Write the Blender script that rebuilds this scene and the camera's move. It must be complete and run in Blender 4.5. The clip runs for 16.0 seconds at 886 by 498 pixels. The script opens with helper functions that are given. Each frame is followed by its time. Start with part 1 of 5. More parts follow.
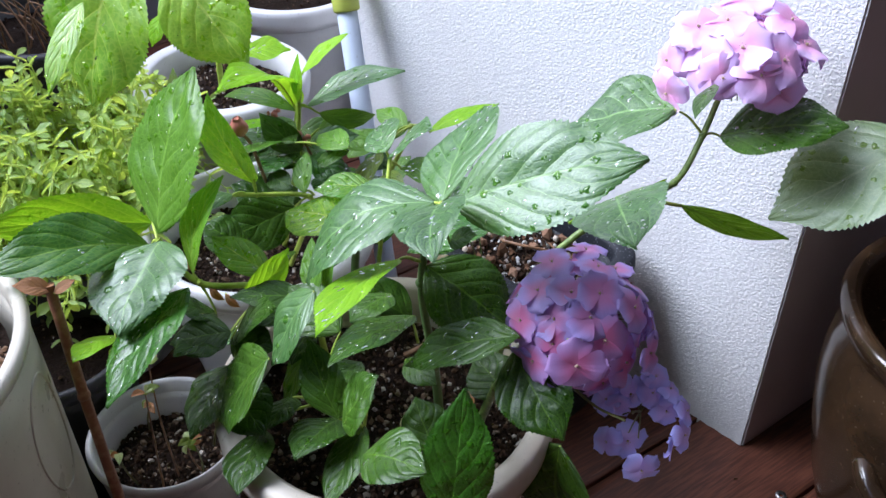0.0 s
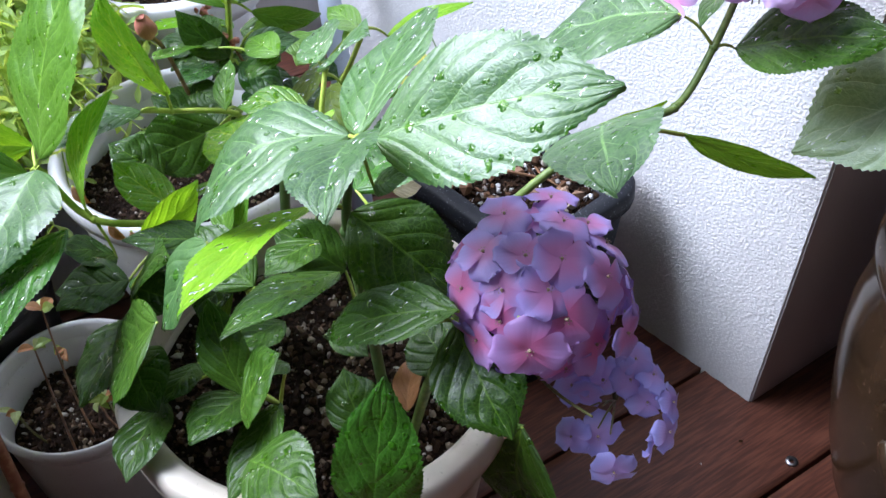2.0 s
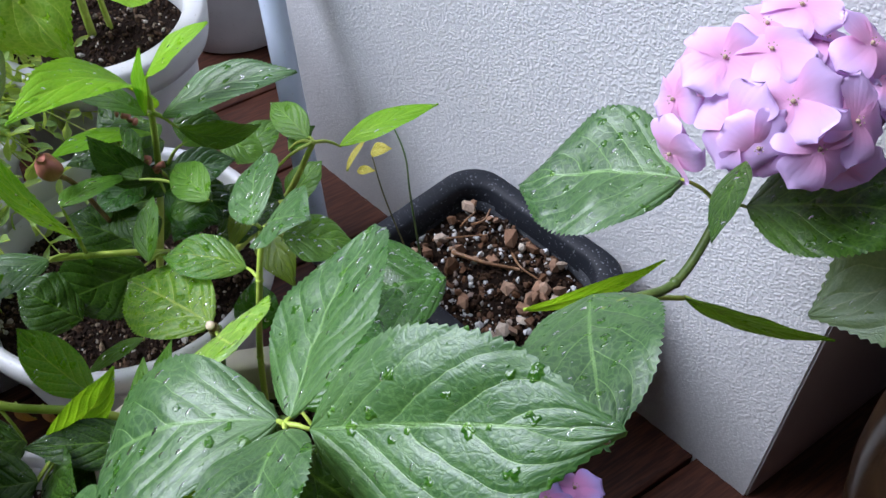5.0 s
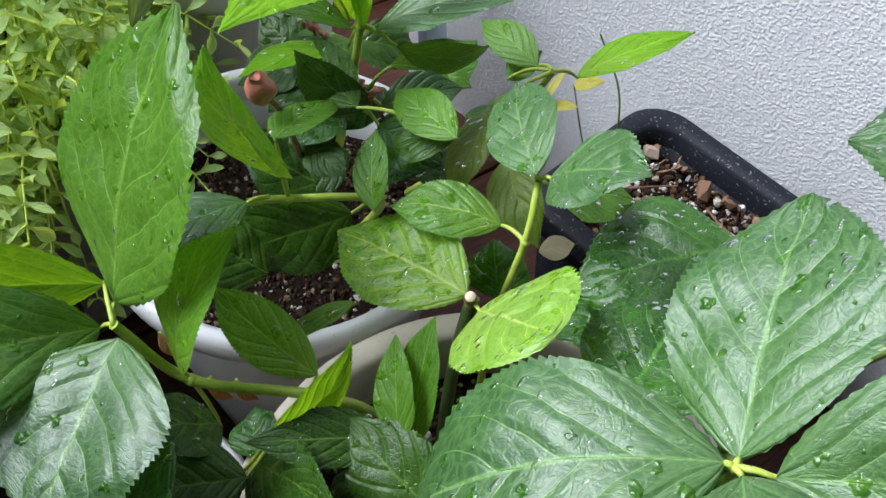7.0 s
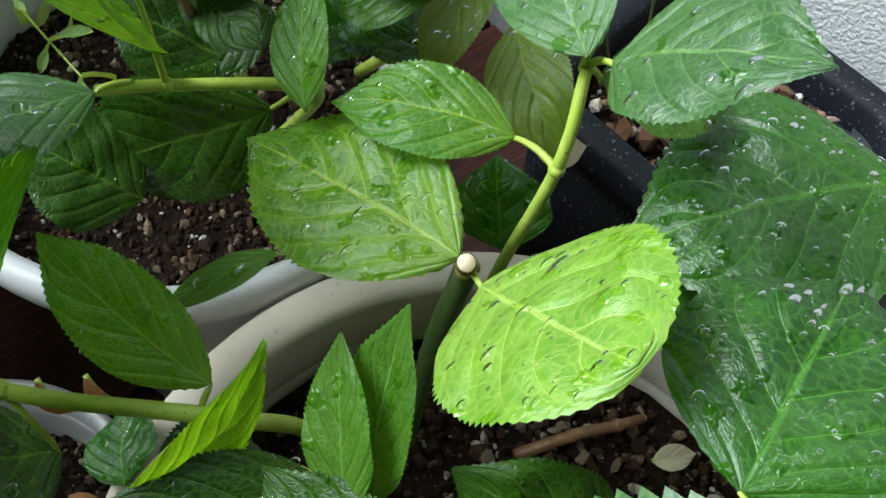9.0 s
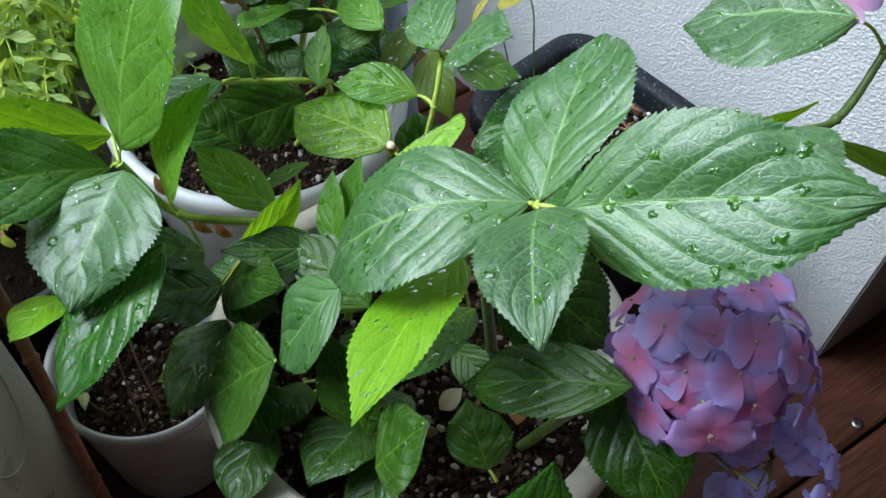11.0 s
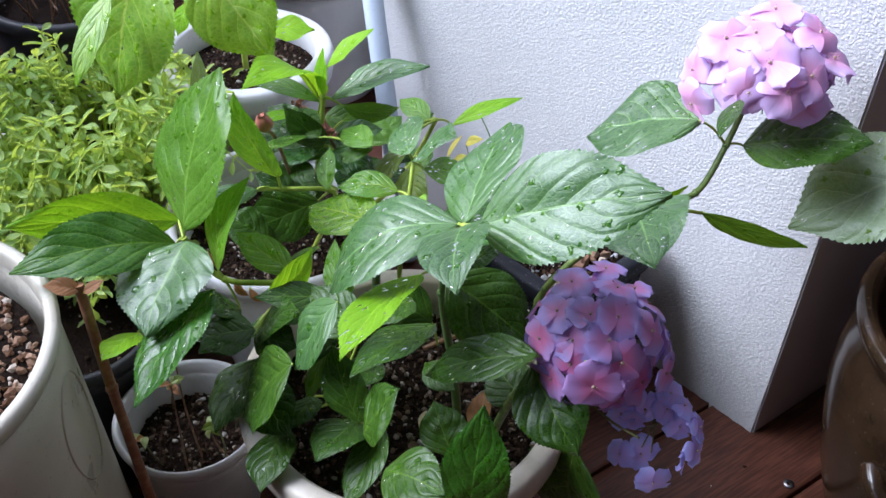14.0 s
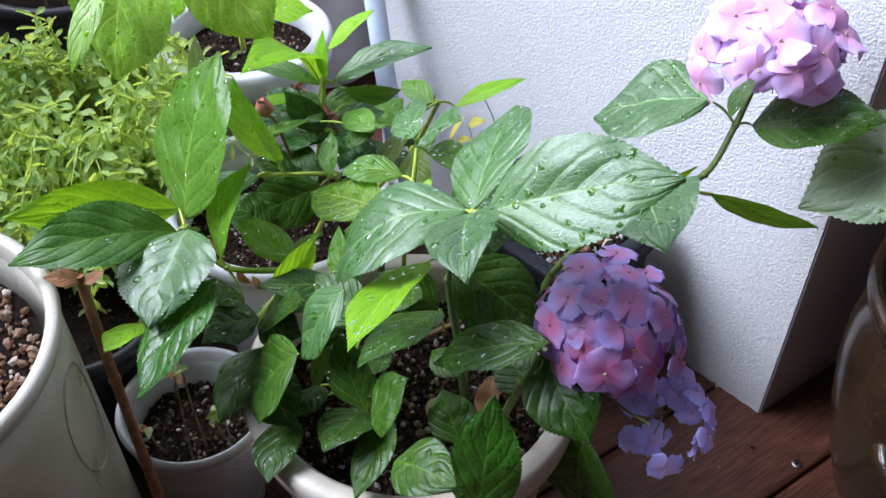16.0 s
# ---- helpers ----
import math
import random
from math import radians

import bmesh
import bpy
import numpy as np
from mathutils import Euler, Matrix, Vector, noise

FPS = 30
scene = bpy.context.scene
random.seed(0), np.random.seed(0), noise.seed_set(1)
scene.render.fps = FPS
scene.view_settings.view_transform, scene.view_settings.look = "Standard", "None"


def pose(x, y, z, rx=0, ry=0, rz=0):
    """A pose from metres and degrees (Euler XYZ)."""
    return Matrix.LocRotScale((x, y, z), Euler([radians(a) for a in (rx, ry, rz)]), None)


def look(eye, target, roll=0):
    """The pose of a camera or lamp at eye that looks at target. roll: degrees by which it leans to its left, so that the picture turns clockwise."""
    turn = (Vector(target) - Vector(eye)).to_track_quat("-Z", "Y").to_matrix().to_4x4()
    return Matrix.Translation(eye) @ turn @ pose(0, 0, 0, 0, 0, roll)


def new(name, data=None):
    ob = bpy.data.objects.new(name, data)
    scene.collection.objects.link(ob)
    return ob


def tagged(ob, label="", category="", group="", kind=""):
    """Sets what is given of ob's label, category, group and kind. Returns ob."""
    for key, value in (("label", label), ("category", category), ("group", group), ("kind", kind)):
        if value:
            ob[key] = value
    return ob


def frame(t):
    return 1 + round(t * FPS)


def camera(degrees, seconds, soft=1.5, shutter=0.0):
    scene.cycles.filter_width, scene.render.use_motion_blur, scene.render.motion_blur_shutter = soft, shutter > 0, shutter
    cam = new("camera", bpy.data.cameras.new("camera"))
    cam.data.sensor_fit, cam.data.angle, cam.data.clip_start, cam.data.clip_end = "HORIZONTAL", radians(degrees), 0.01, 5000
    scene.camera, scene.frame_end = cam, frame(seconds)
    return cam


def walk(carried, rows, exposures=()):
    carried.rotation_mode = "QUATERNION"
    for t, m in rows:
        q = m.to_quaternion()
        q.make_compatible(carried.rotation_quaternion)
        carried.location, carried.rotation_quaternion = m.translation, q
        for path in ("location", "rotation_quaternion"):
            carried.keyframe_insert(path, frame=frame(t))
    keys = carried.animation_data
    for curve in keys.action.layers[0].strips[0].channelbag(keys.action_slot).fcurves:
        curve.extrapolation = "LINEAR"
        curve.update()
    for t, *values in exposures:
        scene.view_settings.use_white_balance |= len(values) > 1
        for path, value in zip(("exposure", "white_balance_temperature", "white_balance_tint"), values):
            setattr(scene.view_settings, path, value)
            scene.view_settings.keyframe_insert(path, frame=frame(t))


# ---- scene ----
cam = camera(48.0, 16.0)
# seconds, eye, target, roll
PATH = [
    (0, (0.0000, -0.0000, 0.8989), (0.0000, 1.5742, -0.3347), 0.46),
    (0.5, (0.0220, 0.0296, 0.9019), (0.0203, 1.5863, -0.3538), 0.68),
    (1, (0.0332, 0.0622, 0.8955), (0.0372, 1.5667, -0.4222), 1.24),
    (1.5, (0.0426, 0.1040, 0.8593), (0.0332, 1.5663, -0.5050), 1.17),
    (2, (0.0554, 0.1382, 0.8252), (0.0081, 1.5759, -0.5643), 0.26),
    (2.5, (0.0812, 0.1745, 0.7984), (-0.0583, 1.5725, -0.6251), -2.02),
    (3, (0.0941, 0.2177, 0.8127), (-0.0671, 1.5846, -0.6384), -2.44),
    (3.5, (0.0953, 0.2737, 0.8605), (-0.0768, 1.6213, -0.6073), -2.49),
    (3.7, (0.1010, 0.2950, 0.8680), (-0.0490, 1.6410, -0.6040), -2.80),
    (5.8, (-0.0189, 0.3402, 0.8603), (0.0243, 1.6442, -0.6555), 2.69),
    (6, (-0.0446, 0.3485, 0.8442), (-0.0065, 1.6499, -0.6740), 2.98),
    (6.5, (-0.0782, 0.3736, 0.8218), (-0.0244, 1.6340, -0.7302), 4.64),
    (7, (-0.1002, 0.4087, 0.7839), (-0.0507, 1.6159, -0.8100), 5.40),
    (7.5, (-0.1082, 0.4556, 0.7410), (-0.0302, 1.5906, -0.9039), 7.64),
    (8, (-0.1122, 0.5055, 0.6861), (0.0307, 1.5885, -0.9892), 10.70),
    (8.5, (-0.1090, 0.5327, 0.6496), (0.0636, 1.5547, -1.0608), 12.40),
    (9, (-0.1051, 0.5389, 0.6408), (0.0672, 1.5271, -1.0895), 12.35),
    (9.5, (-0.1055, 0.5290, 0.6505), (0.0685, 1.4996, -1.0896), 11.91),
    (10, (-0.0924, 0.4658, 0.7060), (0.0422, 1.4511, -1.0292), 9.40),
    (10.2, (-0.0825, 0.4216, 0.7436), (0.0130, 1.4363, -0.9772), 7.20),
    (12.3, (-0.0170, 0.0819, 0.9330), (-0.0058, 1.4967, -0.4806), 3.65),
    (12.5, (-0.0103, 0.0635, 0.9386), (-0.0034, 1.5003, -0.4526), 3.16),
    (13, (-0.0021, 0.0447, 0.9498), (-0.0137, 1.5339, -0.3851), 2.36),
    (13.5, (-0.0029, 0.0384, 0.9468), (-0.0242, 1.5310, -0.3841), 1.57),
    (14, (-0.0056, 0.0285, 0.9498), (-0.0349, 1.5182, -0.3844), 0.99),
    (14.5, (-0.0085, 0.0325, 0.9510), (-0.0347, 1.5178, -0.3881), 0.86),
    (15, (-0.0099, 0.0382, 0.9465), (-0.0360, 1.5163, -0.4005), 0.73),
    (15.5, (-0.0103, 0.0417, 0.9445), (-0.0335, 1.5107, -0.4124), 0.67),
    (16, (-0.0128, 0.0420, 0.9455), (-0.0359, 1.5020, -0.4213), 0.43),
]
walk(cam, [(t, look(eye, target, roll)) for t, eye, target, roll in PATH], exposures=[(0.0, 1.48, 5550, 18), (1.5, 1.6, 5550, 18), (2.5, 1.86, 5550, 18), (3.0, 1.84, 5550, 19), (3.5, 1.3, 5550, 18), (6.0, 0.92, 5750, 17), (6.5, 0.98, 5800, 14), (7.5, 1.15, 5850, 10), (8.0, 1.05, 5850, 7), (9.0, 1.05, 5850, 2), (10.0, 1.0, 5700, 0), (12.5, 1.25, 5500, 18), (13.0, 1.18, 5550, 19), (14.0, 1.34, 5550, 18), (16.0, 1.42, 5550, 18)])

# ---- light: overcast daylight from the open side of the terrace ----
world = bpy.data.worlds.new("sky")
scene.world = world
world.use_nodes = True
wn = world.node_tree.nodes
sky = wn.new("ShaderNodeTexSky")
sky.sky_type = "NISHITA"
sky.sun_disc = False
sky.sun_elevation = radians(45)
sky.sun_rotation = radians(-70)
sky.air_density, sky.dust_density = 1.0, 4.0
wn["Background"].inputs["Strength"].default_value = 0.08
world.node_tree.links.new(sky.outputs[0], wn["Background"].inputs["Color"])
sun = new("sun", bpy.data.lights.new("sun", "SUN"))
sun.data.energy, sun.data.angle, sun.data.color = 2.75, radians(40), (0.94, 0.98, 1.0)
sun.matrix_world = look((-3.2, 1.0, 3.6), (0, 0.7, 0.3))


# ---- materials ----
def material(name, rough=0.6, metal=0.0, spec=0.5):
    m = bpy.data.materials.new(name)
    m.use_nodes = True
    b = m.node_tree.nodes["Principled BSDF"]
    b.inputs["Roughness"].default_value = rough
    b.inputs["Metallic"].default_value = metal
    b.inputs["Specular IOR Level"].default_value = spec
    return m, m.node_tree.nodes, m.node_tree.links, b


class Net:
    """Short hand for node arithmetic."""

    def __init__(self, m):
        self.n, self.l = m.node_tree.nodes, m.node_tree.links

    def plug(self, socket, value):
        if isinstance(value, (int, float)):
            socket.default_value = value
        elif isinstance(value, tuple):
            socket.default_value = (*value, 1.0) if len(value) == 3 and len(socket.default_value) == 4 else value
        else:
            self.l.new(value, socket)

    def math(self, op, a, b=0.0, c=0.0):
        n = self.n.new("ShaderNodeMath")
        n.operation = op
        for s, v in zip(n.inputs, (a, b, c)):
            self.plug(s, v)
        return n.outputs[0]

    def step(self, x, lo, hi, a=0.0, b=1.0):
        n = self.n.new("ShaderNodeMapRange")
        n.interpolation_type = "SMOOTHSTEP"
        for s, v in zip(n.inputs, (x, lo, hi, a, b)):
            self.plug(s, v)
        return n.outputs[0]

    def mix(self, f, a, b, kind="MIX"):
        n = self.n.new("ShaderNodeMix")
        n.data_type, n.blend_type = "RGBA", kind
        self.plug(n.inputs[0], f)
        self.plug(n.inputs[6], a)
        self.plug(n.inputs[7], b)
        return n.outputs[2]

    def noise(self, scale, detail=3.0, vector=None, rough=0.55):
        n = self.n.new("ShaderNodeTexNoise")
        n.inputs["Scale"].default_value, n.inputs["Detail"].default_value, n.inputs["Roughness"].default_value = scale, detail, rough
        if vector is not None:
            self.l.new(vector, n.inputs["Vector"])
        return n.outputs[0]

    def voronoi(self, scale, feature="F1", vector=None):
        n = self.n.new("ShaderNodeTexVoronoi")
        n.feature = feature
        n.inputs["Scale"].default_value = scale
        if vector is not None:
            self.l.new(vector, n.inputs["Vector"])
        return n.outputs["Distance"]

    def place(self, kind="Object"):
        return self.n.new("ShaderNodeTexCoord").outputs[kind]

    def stretch(self, vector, scale):
        n = self.n.new("ShaderNodeMapping")
        n.inputs["Scale"].default_value = scale
        self.l.new(vector, n.inputs["Vector"])
        return n.outputs[0]

    def random(self):
        return self.n.new("ShaderNodeObjectInfo").outputs["Random"]

    def island(self):
        return self.n.new("ShaderNodeNewGeometry").outputs["Random Per Island"]

    def bump(self, height, strength, distance, socket):
        n = self.n.new("ShaderNodeBump")
        n.inputs["Strength"].default_value, n.inputs["Distance"].default_value = strength, distance
        self.plug(n.inputs["Height"], height)
        self.l.new(n.outputs[0], socket)
        return n

    def ramp(self, f, *stops):
        n = self.n.new("ShaderNodeValToRGB")
        e = n.color_ramp.elements
        while len(e) < len(stops):
            e.new(0.5)
        for el, (p, c) in zip(e, stops):
            el.position, el.color = p, (*c, 1.0)
        self.plug(n.inputs[0], f)
        return n.outputs[0]


def wander_colour(k):
    """Three-way noise that frays the outline of the beads."""
    t = k.n.new("ShaderNodeTexNoise")
    t.inputs["Scale"].default_value, t.inputs["Detail"].default_value = 260.0, 1.0
    k.l.new(k.place(), t.inputs["Vector"])
    return t.outputs["Color"]


def leaf_material(name, deep, light, vein, under=0.35, gloss=0.34, mottled=0.0, shine=0.6, bloom=0.0, rain=0.0):
    """Hydrangea blade: midrib, side veins sweeping to the tip, fine network, water lying in beads and films, light passing through."""
    m, n, l, b = material(name, gloss, 0.0, shine)
    b.inputs["Coat Weight"].default_value = bloom
    b.inputs["Coat Roughness"].default_value = 0.48
    b.inputs["Coat IOR"].default_value = 1.62
    k = Net(m)
    sep = n.new("ShaderNodeSeparateXYZ")
    l.new(n.new("ShaderNodeUVMap").outputs[0], sep.inputs[0])
    u, side_v = sep.outputs[0], k.math("MULTIPLY_ADD", sep.outputs[1], 2.0, -1.0)
    v = k.math("ABSOLUTE", side_v)
    wander = k.noise(45.0, 2.0, k.place())
    u = k.math("ADD", u, k.math("MULTIPLY_ADD", wander, 0.07, -0.035))
    u = k.math("ADD", u, k.math("MULTIPLY", k.step(side_v, -0.01, 0.01), 0.06))
    sweep = k.math("ADD", k.math("MULTIPLY", v, 0.34), k.math("MULTIPLY", k.math("MULTIPLY", v, v), 0.1))
    s = k.math("MULTIPLY", k.math("SUBTRACT", u, sweep), 5.4)
    away = k.math("ABSOLUTE", k.math("SUBTRACT", k.math("FRACT", k.math("ADD", s, 0.5)), 0.5))
    side = k.math("SUBTRACT", 1.0, k.step(away, 0.006, k.math("MULTIPLY_ADD", v, -0.025, 0.045)))
    side = k.math("MULTIPLY", side, k.step(v, 0.98, 0.6, 0.15, 1.0))
    mid = k.math("SUBTRACT", 1.0, k.step(v, 0.012, k.math("MULTIPLY_ADD", u, -0.035, 0.06)))
    veins = k.math("MAXIMUM", side, mid)
    bent = k.mix(0.12, k.place("UV"), n.new("ShaderNodeTexNoise").outputs["Color"])
    net = k.step(k.voronoi(26.0, "DISTANCE_TO_EDGE", k.stretch(bent, (1.0, 0.62, 1.0))), 0.0, 0.22)
    small_net = k.step(k.voronoi(75.0, "DISTANCE_TO_EDGE", k.stretch(bent, (1.0, 0.6, 1.0))), 0.0, 0.25)
    patch = k.noise(38.0, 4.0, k.place())
    fine = k.noise(700.0, 2.0, k.place())
    tone = k.math("ADD", k.math("MULTIPLY", patch, 0.8), k.math("MULTIPLY", k.random(), 0.45))
    colour = k.mix(k.step(tone, 0.25, 0.85), deep, light)
    if mottled:
        blot = k.step(k.math("ADD", k.noise(60.0, 4.0, k.place()), k.math("MULTIPLY", away, 0.5)), 0.5, 0.75)
        colour = k.mix(k.math("MULTIPLY", blot, mottled), colour, (0.022, 0.11, 0.008))
    young_end = k.math("MULTIPLY", k.math("POWER", k.math("SUBTRACT", 1.0, k.math("MINIMUM", sep.outputs[0], 1.0)), 3.0), 0.3)
    colour = k.mix(young_end, colour, vein)
    colour = k.mix(k.math("MULTIPLY", mid, 0.75), colour, vein)
    colour = k.mix(k.math("MULTIPLY", side, 0.68), colour, vein)
    colour = k.mix(k.math("MULTIPLY", k.math("SUBTRACT", 1.0, net), 0.26), colour, vein)
    colour = k.mix(k.math("MULTIPLY", k.math("SUBTRACT", 1.0, small_net), 0.3), colour, deep)
    colour = k.mix(k.math("MULTIPLY", fine, 0.2), colour, deep)
    swell = k.math("ADD", k.math("MULTIPLY", k.step(away, 0.0, 0.26), 0.95), k.math("ADD", k.math("MULTIPLY", k.noise(380.0, 2.0, k.place()), 0.14), k.math("MULTIPLY", k.noise(110.0, 2.0, k.place()), 0.2)))
    height = k.math("ADD", swell, k.math("ADD", k.math("MULTIPLY", net, 0.18), k.math("ADD", k.math("MULTIPLY", small_net, 0.1), k.math("MULTIPLY", veins, -0.3))))
    rough = k.math("ADD", gloss - 0.08, k.math("MULTIPLY", k.noise(90.0, 3.0, k.place()), 0.22))
    if rain:
        # beads and films of water: their own roundness, mirror-smooth, deeper colour
        bead_at = n.new("ShaderNodeTexVoronoi")
        bead_at.inputs["Scale"].default_value = 135.0
        l.new(k.mix(0.006, k.place(), wander_colour(k), "ADD"), bead_at.inputs["Vector"])
        pick = n.new("ShaderNodeSeparateColor")
        l.new(bead_at.outputs["Color"], pick.inputs[0])
        reach = k.step(pick.outputs[0], 1.0 - 0.75 * rain, 1.0, 0.0, 0.5)
        inside = k.math("DIVIDE", bead_at.outputs["Distance"], k.math("ADD", reach, 0.0001))
        water = k.math("SUBTRACT", 1.0, k.step(inside, 0.72, 1.0))
        film = k.step(k.noise(85.0, 2.0, k.stretch(k.place(), (1.0, 1.0, 0.6))), 0.76 - 0.14 * rain, 0.79 - 0.14 * rain)
        wet_all = k.math("MAXIMUM", water, k.math("MULTIPLY", film, 0.9))
        colour = k.mix(k.math("MULTIPLY", wet_all, 0.8), colour, k.mix(1.0, colour, (0.8, 0.92, 0.4), "MULTIPLY"))
        # water lies over the waxy bloom and takes its sheen away
        l.new(k.math("MULTIPLY", k.math("SUBTRACT", 1.0, wet_all), bloom), b.inputs["Coat Weight"])
        rough = k.math("MULTIPLY", rough, k.math("MULTIPLY_ADD", wet_all, -0.85, 1.0))
        bulge = k.math("MULTIPLY", water, k.math("SUBTRACT", 1.0, k.math("MULTIPLY", k.math("MINIMUM", inside, 1.0), k.math("MINIMUM", inside, 1.0))))
        height = k.math("ADD", k.math("MULTIPLY", height, k.math("MULTIPLY_ADD", film, -0.6, 1.0)), k.math("MULTIPLY", bulge, 3.2))
    l.new(colour, b.inputs["Base Color"])
    l.new(rough, b.inputs["Roughness"])
    bump = k.bump(height, 0.42, 0.0011, b.inputs["Normal"])
    l.new(bump.outputs[0], b.inputs["Coat Normal"])
    through_leaf = n.new("ShaderNodeBsdfTranslucent")
    l.new(k.mix(0.3, k.mix(1.0, colour, (2.4, 2.0, 0.8), "MULTIPLY"), (light[0] * 2.2, light[1] * 1.9, light[2] * 0.6)), through_leaf.inputs["Color"])
    l.new(bump.outputs[0], through_leaf.inputs["Normal"])
    both = n.new("ShaderNodeMixShader")
    both.inputs[0].default_value = under
    l.new(b.outputs[0], both.inputs[1])
    l.new(through_leaf.outputs[0], both.inputs[2])
    l.new(both.outputs[0], n["Material Output"].inputs["Surface"])
    return m


blue = leaf_material("leaf_blue_green", (0.016, 0.066, 0.01), (0.04, 0.125, 0.02), (0.22, 0.4, 0.11), 0.2, 0.4, 0.0, 0.5, 0.6, 0.45)
mid = leaf_material("leaf_green", (0.034, 0.112, 0.006), (0.092, 0.218, 0.013), (0.26, 0.46, 0.07), 0.3, 0.34, 0.0, 0.34, 0.12, 0.4)
# dark green, taken deeper so the colour also holds shade inside the plants
dark = leaf_material("leaf_dark_shaded", (0.009, 0.034, 0.0025), (0.026, 0.074, 0.004), (0.13, 0.25, 0.026), 0.12, 0.27, 0.0, 0.3, 0.08, 0.5)
young = leaf_material("leaf_young", (0.12, 0.33, 0.004), (0.23, 0.48, 0.006), (0.46, 0.66, 0.07), 0.42, 0.36, 0.0, 0.32, 0.0, 0.25)
lime = leaf_material("leaf_lime", (0.12, 0.31, 0.01), (0.24, 0.46, 0.02), (0.6, 0.72, 0.16), 0.26, 0.4, 0.25, 0.8, 0.45, 0.9)
yellow = leaf_material("leaf_mottled", (0.085, 0.25, 0.004), (0.2, 0.4, 0.007), (0.5, 0.58, 0.12), 0.34, 0.3, 0.6, 0.42, 0.0, 0.7)
wet = leaf_material("leaf_wet_green", (0.010, 0.050, 0.003), (0.028, 0.098, 0.005), (0.11, 0.3, 0.03), 0.12, 0.25, 0.0, 0.42, 0.16, 0.95)
pale = leaf_material("leaf_yellowing", (0.05, 0.2, 0.006), (0.13, 0.34, 0.012), (0.46, 0.58, 0.1), 0.42, 0.34, 0.2, 0.5, 0.15, 0.6)
# grey-green lightened to carry the sheen on the leaf over the jar
sheen_green = leaf_material("leaf_pale_sheen", (0.1, 0.17, 0.06), (0.17, 0.26, 0.11), (0.3, 0.38, 0.2), 0.25, 0.45, 0.0, 0.5, 0.6, 0.3)
fresh = leaf_material("leaf_fresh", (0.028, 0.11, 0.008), (0.065, 0.2, 0.012), (0.24, 0.42, 0.05), 0.34, 0.38, 0.0, 0.5, 0.1, 0.2)
olive = leaf_material("leaf_olive", (0.08, 0.15, 0.01), (0.14, 0.21, 0.018), (0.24, 0.31, 0.06), 0.42, 0.4)


def stem_material(name, a, b_):
    m, n, l, b = material(name, 0.45)
    k = Net(m)
    c = k.mix(k.step(k.noise(120.0, 3.0, k.place()), 0.4, 0.7), a, b_)
    spots = k.step(k.voronoi(420.0, "F1", k.place()), 0.1, 0.16)
    l.new(k.mix(k.math("MULTIPLY", k.math("SUBTRACT", 1.0, spots), 0.7), c, (0.06, 0.05, 0.02)), b.inputs["Base Color"])
    k.bump(k.noise(500.0, 2.0, k.place()), 0.3, 0.0006, b.inputs["Normal"])
    return m


green_stem = stem_material("green_stem", (0.38, 0.5, 0.06), (0.48, 0.58, 0.1))
dark_stem = stem_material("dark_stem", (0.07, 0.13, 0.03), (0.12, 0.16, 0.05))
olive_stem = stem_material("olive_stem", (0.1, 0.1, 0.03), (0.17, 0.15, 0.05))
stake_wood = stem_material("stake_wood", (0.24, 0.1, 0.05), (0.38, 0.19, 0.1))
branch_stem = stem_material("branch_stem", (0.1, 0.16, 0.03), (0.19, 0.26, 0.055))
brown_stem = stem_material("brown_stem", (0.16, 0.08, 0.035), (0.28, 0.15, 0.07))


def sepal_material(name, heart, edge, under=0.35):
    m, n, l, b = material(name, 0.5)
    k = Net(m)
    sep = n.new("ShaderNodeSeparateXYZ")
    l.new(n.new("ShaderNodeUVMap").outputs[0], sep.inputs[0])
    u = sep.outputs[0]
    r = k.math("ADD", u, k.math("MULTIPLY_ADD", k.random(), 0.2, -0.1))
    c = k.mix(k.step(k.math("ADD", r, k.math("MULTIPLY_ADD", k.noise(70.0, 3.0, k.place()), 0.24, -0.12)), 0.2, 0.85), heart, edge)
    line = k.math("ABSOLUTE", k.math("SINE", k.math("MULTIPLY", sep.outputs[1], 24.0)))
    c = k.mix(k.math("MULTIPLY", k.step(line, 0.0, 0.25, 1.0, 0.0), 0.1), c, heart)
    l.new(c, b.inputs["Base Color"])
    bump = k.bump(k.math("ADD", k.math("MULTIPLY", line, 0.4), k.noise(300.0, 2.0, k.place())), 0.25, 0.0006, b.inputs["Normal"])
    t = n.new("ShaderNodeBsdfTranslucent")
    l.new(c, t.inputs["Color"])
    both = n.new("ShaderNodeMixShader")
    both.inputs[0].default_value = under
    l.new(b.outputs[0], both.inputs[1])
    l.new(t.outputs[0], both.inputs[2])
    l.new(both.outputs[0], n["Material Output"].inputs["Surface"])
    return m


sepal_violet = sepal_material("sepal_violet", (0.62, 0.27, 0.54), (0.47, 0.37, 0.76))
sepal_rose = sepal_material("sepal_rose", (0.68, 0.21, 0.42), (0.55, 0.34, 0.68))
sepal_blue = sepal_material("sepal_blue", (0.58, 0.42, 0.8), (0.46, 0.44, 0.86))
sepal_pink = sepal_material("sepal_pink", (0.8, 0.42, 0.66), (0.76, 0.56, 0.88))
bead, n_, l_, b_ = material("floret_bead", 0.5)
b_.inputs["Base Color"].default_value = (0.4, 0.3, 0.2, 1)
green_bud, n_, l_, b_ = material("floret_green_bud", 0.5)
b_.inputs["Base Color"].default_value = (0.4, 0.5, 0.12, 1)

